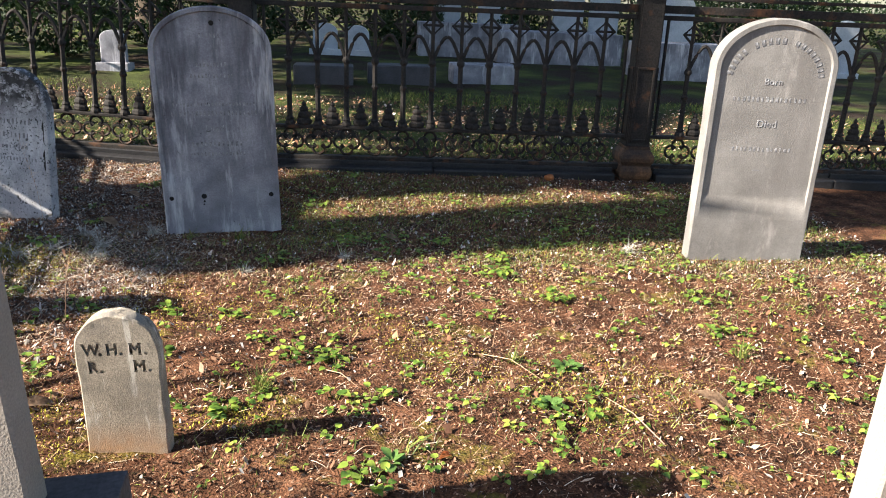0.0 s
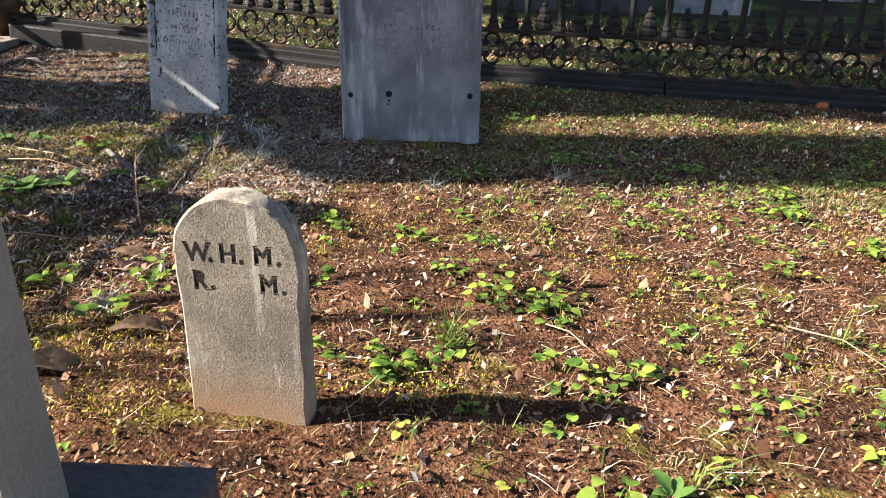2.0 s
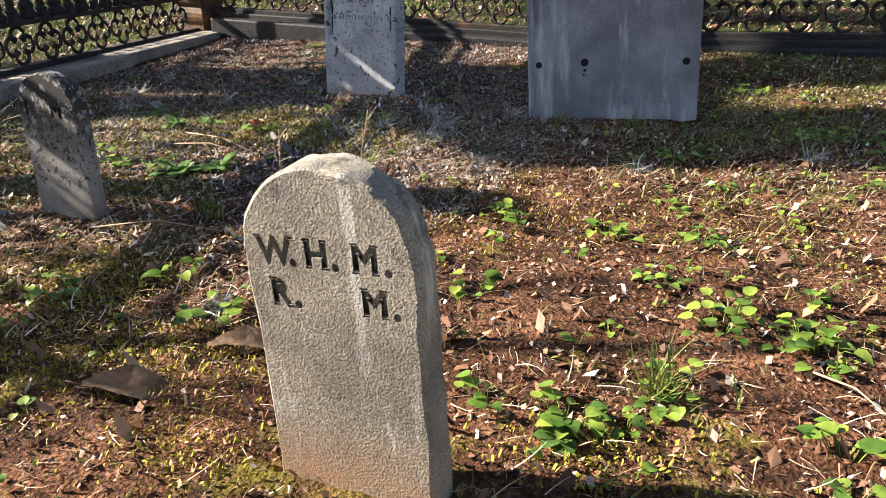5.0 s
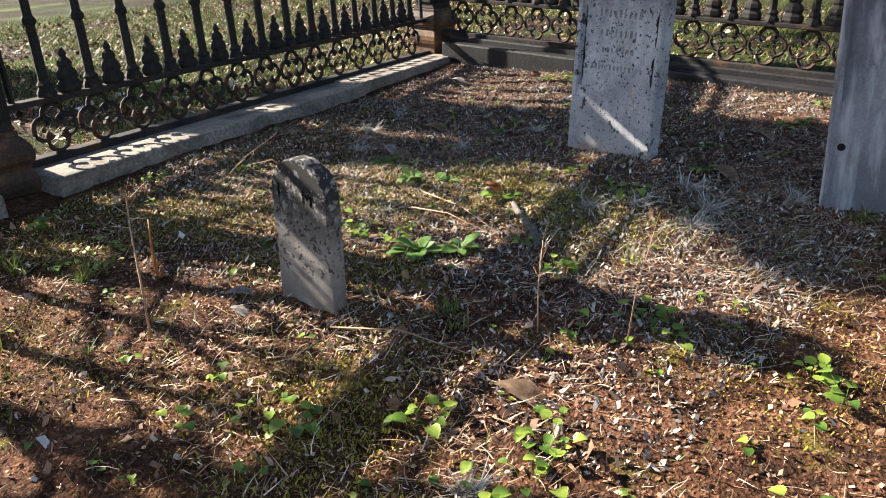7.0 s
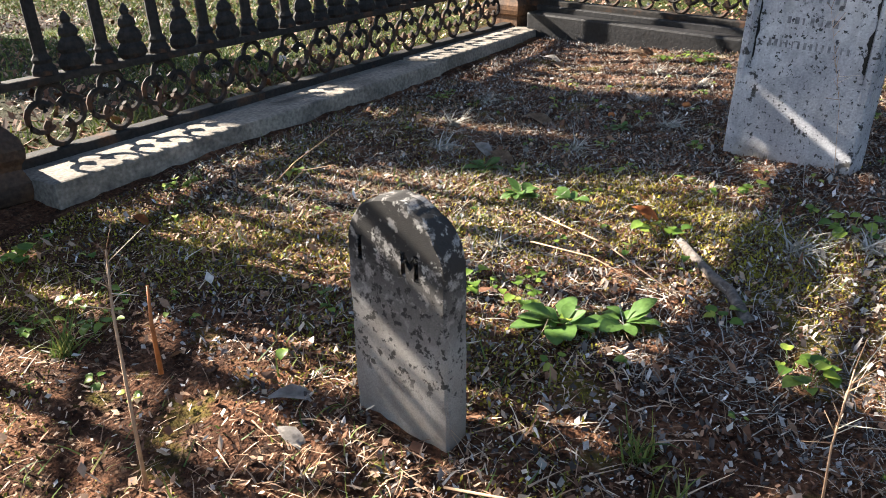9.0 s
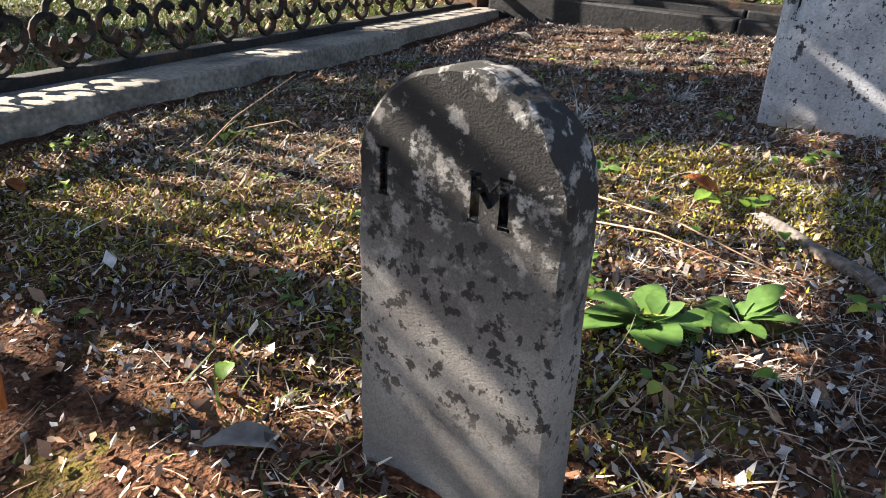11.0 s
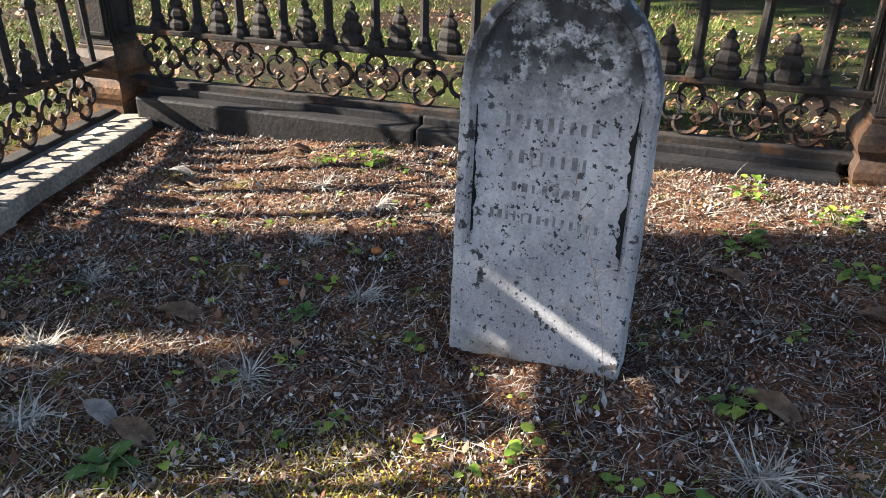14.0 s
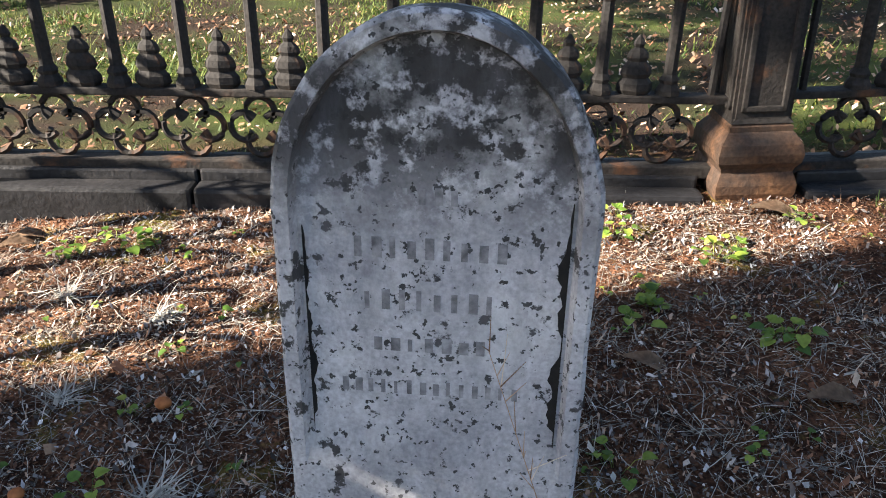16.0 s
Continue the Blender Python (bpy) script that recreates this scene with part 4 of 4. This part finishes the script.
blades("short_grass", *scatter(16000, -3.2, 2.5, 1.2, 3.2, 1.5, 16.0, 0.14), 0.012, 0.05, 0.8, grass_mat, "thin green grass in the plot", 0.0014)
for cx, cy, r in ((-1.75, 2.95, 0.22), (-2.0, 3.05, 0.16), (-2.45, 2.15, 0.2), (-2.3, 2.35, 0.16), (-0.95, 1.62, 0.16), (-1.15, 1.5, 0.2), (-0.28, 1.62, 0.12), (-1.5, 2.75, 0.15), (-2.6, 1.8, 0.16), (-0.75, 1.42, 0.1), (-1.3, 1.75, 0.18), (-2.05, 2.6, 0.2)):
    n = int(90000 * r * r)
    flakes("moss_patch", cx + rng.normal(0, r * 0.7, n), cy + rng.normal(0, r * 0.42, n), 0.0012, 0.0042, 0.9, moss_mat, "bright yellow-green moss patch on the soil", 0.005)
blades("turf", *scatter(80000, -6.0, 5.5, 4.92, 8.5, 0.8, 3.0, 0.1, False), 0.02, 0.07, 0.7, turf_mat, "green and yellowing turf beyond the fence", 0.003, 2)
xo, yo = scatter(90000, -11.0, -3.3, 1.0, 9.0, 0.8, 9.0, -0.15, False)
ko = xo < -3.42 - 0.2125 * (yo - 1.86)
blades("turf", xo[ko], yo[ko], 0.02, 0.07, 0.7, turf_mat, "green and yellowing turf beyond the fence", 0.003, 2)
xo, yo = scatter(20000, -6.5, 5.0, 4.92, 8.0, inside=False)
flakes("fallen_leaves", xo, yo, 0.006, 0.022, 0.5, frag_mat, "fallen brown leaves on the turf beyond the fence", 0.010)
xo, yo = scatter(30000, -10.5, -3.3, 0.5, 8.5, inside=False)
ko = xo < -3.45 - 0.2125 * (yo - 1.86)
flakes("fallen_leaves", xo[ko], yo[ko], 0.008, 0.028, 0.5, frag_mat, "fallen brown leaves on the ground outside the side fence", 0.010)


# ---- plants ----
def leaf_points(bm, base, way, up, length, width, kind, fold=0.25, curl=0.3):
    """One leaf as a folded strip: kind 'heart' or 'lance'."""
    side = way.cross(up).normalized()
    up = side.cross(way).normalized()
    prof = {"heart": ((0.0, 0.10), (0.06, 0.75), (0.28, 1.0), (0.62, 0.78), (0.88, 0.36), (1.0, 0.03)), "lance": ((0.0, 0.18), (0.2, 0.55), (0.45, 1.0), (0.7, 0.85), (0.9, 0.45), (1.0, 0.04))}[kind]
    prev = None
    for t, w in prof:
        c = base + way * length * t + up * length * (curl * t * (1 - t) * 1.2 - curl * 0.5 * t * t)
        o = side * width * w * 0.5
        lift = up * width * w * fold * 0.5
        back = -way * length * (0.12 if kind == "heart" and t < 0.1 else 0.0)
        row = [bm.verts.new(c - o + lift + back), bm.verts.new(c), bm.verts.new(c + o + lift + back)]
        if prev:
            bm.faces.new((prev[0], prev[1], row[1], row[0]))
            bm.faces.new((prev[1], prev[2], row[2], row[1]))
        prev = row


def plant_mesh(name, rnd, count, reach, high, leaf_l, leaf_w, kind, material):
    bm = bmesh.new()
    for k in range(count):
        a = rnd.uniform(0, math.tau)
        d = reach * math.sqrt(rnd.random())
        tip = Vector((math.cos(a) * d, math.sin(a) * d, high * rnd.uniform(0.5, 1.1)))
        way = Vector((math.cos(a + rnd.gauss(0, 0.6)), math.sin(a + rnd.gauss(0, 0.6)), rnd.uniform(-0.35, 0.35 if kind == "heart" else 0.6))).normalized()
        if kind == "lance":
            tip = Vector((math.cos(a), math.sin(a), 0)) * 0.01 + Vector((0, 0, 0.008))
        else:
            add_tube(bm, [Vector((tip.x * 0.3, tip.y * 0.3, -0.01)), tip * 0.7 + Vector((0, 0, 0.004)), tip], 0.0009, 3)
        s = rnd.uniform(0.65, 1.2)
        leaf_points(bm, tip, way, Vector((0, 0, 1)), leaf_l * s, leaf_w * s, kind, rnd.uniform(0.1, 0.5), rnd.uniform(0.0, 0.4))
    me = bpy.data.meshes.new(name)
    bm.to_mesh(me)
    bm.free()
    me.materials.append(material)
    me.shade_smooth()
    return me


rnd = random.Random(11)
violets = [plant_mesh("violet_plant", rnd, rnd.randint(5, 13), rnd.uniform(0.03, 0.07), 0.024, 0.024, 0.026, "heart", violet_mat) for _ in range(10)]
seedlings = [plant_mesh("violet_plant", rnd, rnd.randint(2, 5), rnd.uniform(0.012, 0.03), 0.014, 0.016, 0.018, "heart", violet_mat) for _ in range(6)]
rosette_leaves = [plant_mesh("leaf", random.Random(40 + k), 1, 0.02, 0.02, 0.048, 0.029, "lance", rosette_mat) for k in range(5)]


def set_plant(name, me, x, y, scale, label, group):
    ob = new(name, me)
    ob.matrix_world = pose(x, y, gz(x, y) + 0.001, rnd.uniform(-6, 6), rnd.uniform(-6, 6), rnd.uniform(0, 360)) @ Matrix.Scale(scale, 4)
    return tagged(ob, label, "plant", group)


LARGE = [(-0.62, 2.32), (-0.46, 2.28), (0.58, 2.80), (-0.10, 2.02), (0.14, 1.81), (0.74, 2.55), (1.02, 2.24), (0.59, 1.66), (0.11, 1.38), (0.64, 1.49), (1.26, 2.21), (1.33, 1.84), (-0.24, 1.97),
         (-0.41, 1.68), (-0.08, 1.98), (-0.25, 1.70), (-2.60, 4.42), (-2.50, 4.40), (-1.07, 4.35), (-1.02, 3.94), (-1.35, 4.05), (-3.08, 3.40), (-1.23, 4.48), (0.75, 3.72), (-1.32, 2.53), (-1.5, 3.12)]
for x, y in LARGE:
    for k in range(2):
        set_plant("violet_plant", rnd.choice(violets), x + rnd.gauss(0, 0.05), y + rnd.gauss(0, 0.05), rnd.uniform(0.65, 1.1), "green violet plant with heart-shaped leaves on bare soil", "violet plants")
made = 0
while made < 270:
    x, y = rnd.uniform(-3.0, 2.5), rnd.uniform(1.3, 4.5)
    likely = 1.0 if x > -0.35 and y < 3.3 else 0.45 if x > -0.3 else 0.22
    likely *= 0.35 + 1.2 * max(0, noise.noise((x * 1.5, y * 1.5, 9.0)) + 0.35)
    if rnd.random() > likely or (abs(x + 0.1) < 0.5 and y < 1.62) or not clear_of_stones(np.array([x]), np.array([y]))[0]:
        continue
    made += 1
    small = rnd.random() < 0.5
    set_plant("violet_plant", rnd.choice(seedlings if small else violets), x, y, rnd.uniform(0.55, 1.05), "green violet plant with heart-shaped leaves on bare soil", "violet plants")
for x, y, s in ((-1.69, 2.37, 1.15), (-1.61, 2.44, 1.0), (-2.16, 2.83, 0.95), (-2.04, 2.88, 0.8), (-2.40, 2.95, 0.9), (-0.33, 1.63, 0.6), (-2.3, 3.5, 0.7), (0.72, 1.95, 0.9), (0.62, 1.70, 0.9), (0.16, 1.40, 0.8)):
    th = empty("broadleaf_plant", pose(x, y, gz(x, y) + 0.001) @ Matrix.Scale(s, 4), "low rosette of broad green leaves on the soil", "plant", "broadleaf rosettes")
    for k in range(rnd.randint(20, 28)):
        ob = new("leaf", rnd.choice(rosette_leaves))
        ob.parent = th
        ob.matrix_basis = pose(0, 0, 0, rnd.uniform(-15, 15), rnd.uniform(-25, 20), rnd.uniform(0, 360)) @ Matrix.Scale(rnd.uniform(0.7, 1.2), 4)


bm = bmesh.new()
for k in range(2300):
    x, y = rnd.uniform(-2.9, 2.5), rnd.uniform(1.3, 4.5)
    if rnd.random() > (1.0 if x > -0.4 else 0.22) * (0.3 + max(0, noise.noise((x * 1.5, y * 1.5, 9.0)) + 0.35)) or not clear_of_stones(np.array([x]), np.array([y]))[0]:
        continue
    me = rnd.choice(seedlings)
    n = len(bm.verts)
    bm.from_mesh(me)
    bm.verts.ensure_lookup_table()
    bmesh.ops.transform(bm, matrix=pose(x, y, gz(x, y), rnd.uniform(-8, 8), rnd.uniform(-8, 8), rnd.uniform(0, 360)) @ Matrix.Scale(rnd.uniform(0.55, 1.2), 4), verts=bm.verts[n:])
me = bpy.data.meshes.new("seedlings")
bm.to_mesh(me)
bm.free()
me.materials.append(violet_mat)
tagged(new("seedlings", me), "tiny green seedlings scattered over the soil", "ground cover", kind="stuff")


def tuft(x, y, count, long, lean, material, label, name="grass_tuft"):
    global rng
    n = count
    me_ob = blades(name, np.full(n, x) + rng.normal(0, 0.012, n), np.full(n, y) + rng.normal(0, 0.012, n), long * 0.35, long, lean, material, label, 0.0016, 4)
    del me_ob["kind"]
    return tagged(me_ob, label, "grass tuft", "grass tufts")


for x, y, c, l in ((-0.24, 1.78, 70, 0.11), (-1.41, 2.17, 60, 0.07), (-2.29, 1.75, 55, 0.13), (-2.47, 1.65, 40, 0.12), (0.55, 2.0, 50, 0.09), (1.35, 2.05, 50, 0.09), (-0.62, 3.22, 60, 0.08), (-0.85, 3.2, 50, 0.07), (0.2, 1.45, 12, 0.12), (-1.34, 2.12, 12, 0.1)):
    tuft(x, y, c, l, 0.6, grass_mat, "tuft of green and yellow grass blades")
for x, y, c, l in ((-1.33, 3.2, 120, 0.12), (-1.2, 2.95, 100, 0.12), (-1.5, 2.9, 80, 0.1), (-2.3, 3.25, 60, 0.1), (-2.35, 4.1, 60, 0.09), (-2.6, 4.2, 60, 0.09), (-2.45, 3.85, 60, 0.09), (-0.9, 3.6, 60, 0.1), (1.25, 3.15, 60, 0.16), (-0.1, 2.95, 70, 0.08), (-0.5, 2.8, 60, 0.08), (-2.0, 2.55, 40, 0.1), (-1.0, 1.75, 60, 0.1), (-1.22, 3.08, 140, 0.13), (-1.05, 3.28, 110, 0.12), (-1.4, 3.0, 90, 0.12), (-2.62, 3.0, 110, 0.11), (-2.78, 3.2, 110, 0.11), (-2.9, 3.5, 90, 0.1), (-2.2, 3.6, 80, 0.09)):
    tuft(x, y, c, l, 1.15, grey_straw_mat, "matted tuft of dry grey grass", "dry_grass_tuft")


def dead_leaf(x, y, length, turn, material, label, lift=0.008, tilt=(8, 10)):
    bm = bmesh.new()
    leaf_points(bm, Vector((-length / 2, 0, 0)), Vector((1, 0, 0)), Vector((0, 0, 1)), length, length * 0.42, "lance", 0.4, 0.35)
    add_tube(bm, [(-length / 2 - length * 0.14, 0, 0.004), (-length / 2, 0, 0)], 0.0012, 4)
    bmesh.ops.solidify(bm, geom=bm.faces[:], thickness=0.0008)
    ob = part("dead_leaf", bm, material, None, smooth=180)
    ob.matrix_world = pose(x, y, gz(x, y) + lift, tilt[0], tilt[1], turn)
    return tagged(ob, label, "dead leaf", "fallen leaves")


for x, y, l, a in ((-1.08, 2.00, 0.12, 10), (-1.30, 3.40, 0.13, -25), (-2.57, 3.42, 0.14, 5), (-2.40, 3.03, 0.12, -10), (-2.82, 4.50, 0.11, 30), (1.14, 1.75, 0.14, -40), (-0.84, 1.66, 0.13, 40), (-0.92, 1.50, 0.15, 25),
                   (-0.86, 4.52, 0.15, -12), (-3.05, 4.15, 0.09, -10), (-2.82, 4.46, 0.13, 35), (0.11, 3.26, 0.12, -15), (-1.05, 3.78, 0.12, 5), (-1.35, 3.9, 0.1, -20), (0.99, 2.45, 0.06, 20), (1.8, 2.5, 0.09, 70)):
    dead_leaf(x, y, l, a, dead_leaf_mat, "large dry brown leaf lying curled on the soil")
for x, y, l, a in ((-1.86, 1.94, 0.08, 60), (-3.6, 4.44, 0.10, 60), (-3.12, 4.2, 0.1, 10), (-2.5, 3.06, 0.1, -15), (-3.66, 4.55, 0.16, 75), (-1.78, 1.88, 0.06, 10)):
    dead_leaf(x, y, l, a, pale_leaf_mat, "bleached pale dry leaf on the soil")
for x, y, l, a in ((-1.83, 2.87, 0.085, -10), (1.36, 2.26, 0.07, 30), (0.3, 1.42, 0.06, 50), (-2.75, 2.1, 0.06, 10)):
    dead_leaf(x, y, l, a, orange_leaf_mat, "rusty orange dry leaf on the soil")

# fallen stick and pebbles
bm = bmesh.new()
add_tube(bm, [(-1.71, 2.81, 0.012), (-1.66, 2.755, 0.020), (-1.58, 2.69, 0.017), (-1.52, 2.645, 0.020), (-1.455, 2.575, 0.012)], 0.0088, 9, taper=1.25)
stick_mat = mat("stick_bark", [(0.3, (0.07, 0.058, 0.052)), (0.7, (0.18, 0.155, 0.14))], 30.0, 0.9, bump=0.8, fine=120)
tagged(part("stick", bm, stick_mat, smooth=180), "fallen grey-brown stick lying on the soil", "stick")
for x, y, r, c, lab in ((-2.25, 3.82, 0.014, orange_leaf_mat, "small reddish round nut on the soil"), (-2.42, 3.62, 0.012, orange_leaf_mat, "small reddish round nut on the soil"), (1.12, 4.55, 0.03, orange_leaf_mat, "broken piece of orange brick by the fence")):
    bm = bmesh.new()
    bmesh.ops.create_icosphere(bm, subdivisions=2, radius=r)
    for v in bm.verts:
        v.co *= 1 + 0.18 * noise.noise(v.co * 60)
    bmesh.ops.scale(bm, vec=(1.15, 1, 0.8), verts=bm.verts[:])
    ob = part("brick_fragment" if r > 0.02 else "nut", bm, c, smooth=180)
    ob.matrix_world = pose(x, y, gz(x, y) + r * 0.6)
    tagged(ob, lab, "debris")


# tall dry stems
def stem(pts, radius, material, label, tufted=False):
    bm = bmesh.new()
    add_tube(bm, pts, radius, 5, taper=0.5)
    if tufted:
        r2 = random.Random(5)
        for k in range(16):
            b = Vector(pts[-1]).lerp(Vector(pts[-2]), r2.random())
            add_tube(bm, [b, b + Vector((r2.gauss(0, 0.018), r2.gauss(0, 0.018), r2.uniform(0.005, 0.04)))], 0.0009, 3, taper=0.4)
    return tagged(part("dry_weed", bm, material, smooth=180), label, "dry weed", "dry weeds")


stem([(-1.85, 1.70, 0.0), (-1.86, 1.71, 0.12), (-1.90, 1.73, 0.23), (-1.93, 1.75, 0.30)], 0.003, straw_mat, "tall dry weed stem with feathery seed head", True)
stem([(-1.20, 2.21, 0.0), (-1.205, 2.22, 0.10), (-1.20, 2.23, 0.20)], 0.0018, straw_mat, "thin dry weed stem standing in the plot", True)
stem([(-1.03, 2.27, 0.0), (-1.02, 2.28, 0.12), (-1.0, 2.30, 0.24)], 0.0018, straw_mat, "thin dry weed stem standing in the plot", True)
stem([(-2.73, 2.43, 0.0), (-2.66, 2.50, 0.09), (-2.58, 2.60, 0.17)], 0.0016, straw_mat, "thin dry grass stem leaning over")
stem([(-2.68, 2.43, 0.0), (-2.60, 2.48, 0.08), (-2.52, 2.52, 0.10), (-2.46, 2.53, 0.08)], 0.0016, straw_mat, "thin arching dry grass stem")
stem([(-1.60, 3.36, 0.0), (-1.62, 3.37, 0.2), (-1.68, 3.39, 0.42)], 0.0008, straw_mat, "fine pale grass stalk against the headstone", True)
stem([(-1.93, 1.78, 0.10), (-1.95, 1.79, 0.17), (-1.96, 1.80, 0.22)], 0.004, orange_leaf_mat, "rusty dry weed leaf")
for a, b in (((-1.95, 2.61), (-1.62, 2.56)), ((-0.07, 1.90), (0.05, 1.78)), ((-2.02, 2.74), (-1.58, 2.57)), ((-1.55, 1.95), (-1.25, 2.05)), ((0.45, 2.05), (0.62, 1.85)), ((0.9, 1.5), (0.8, 1.75))):
    stem([(a[0], a[1], gz(*a) + 0.012), ((a[0] + b[0]) / 2, (a[1] + b[1]) / 2 + 0.01, 0.03), (b[0], b[1], gz(*b) + 0.012)], 0.002, straw_mat, "long pale straw lying across the litter")
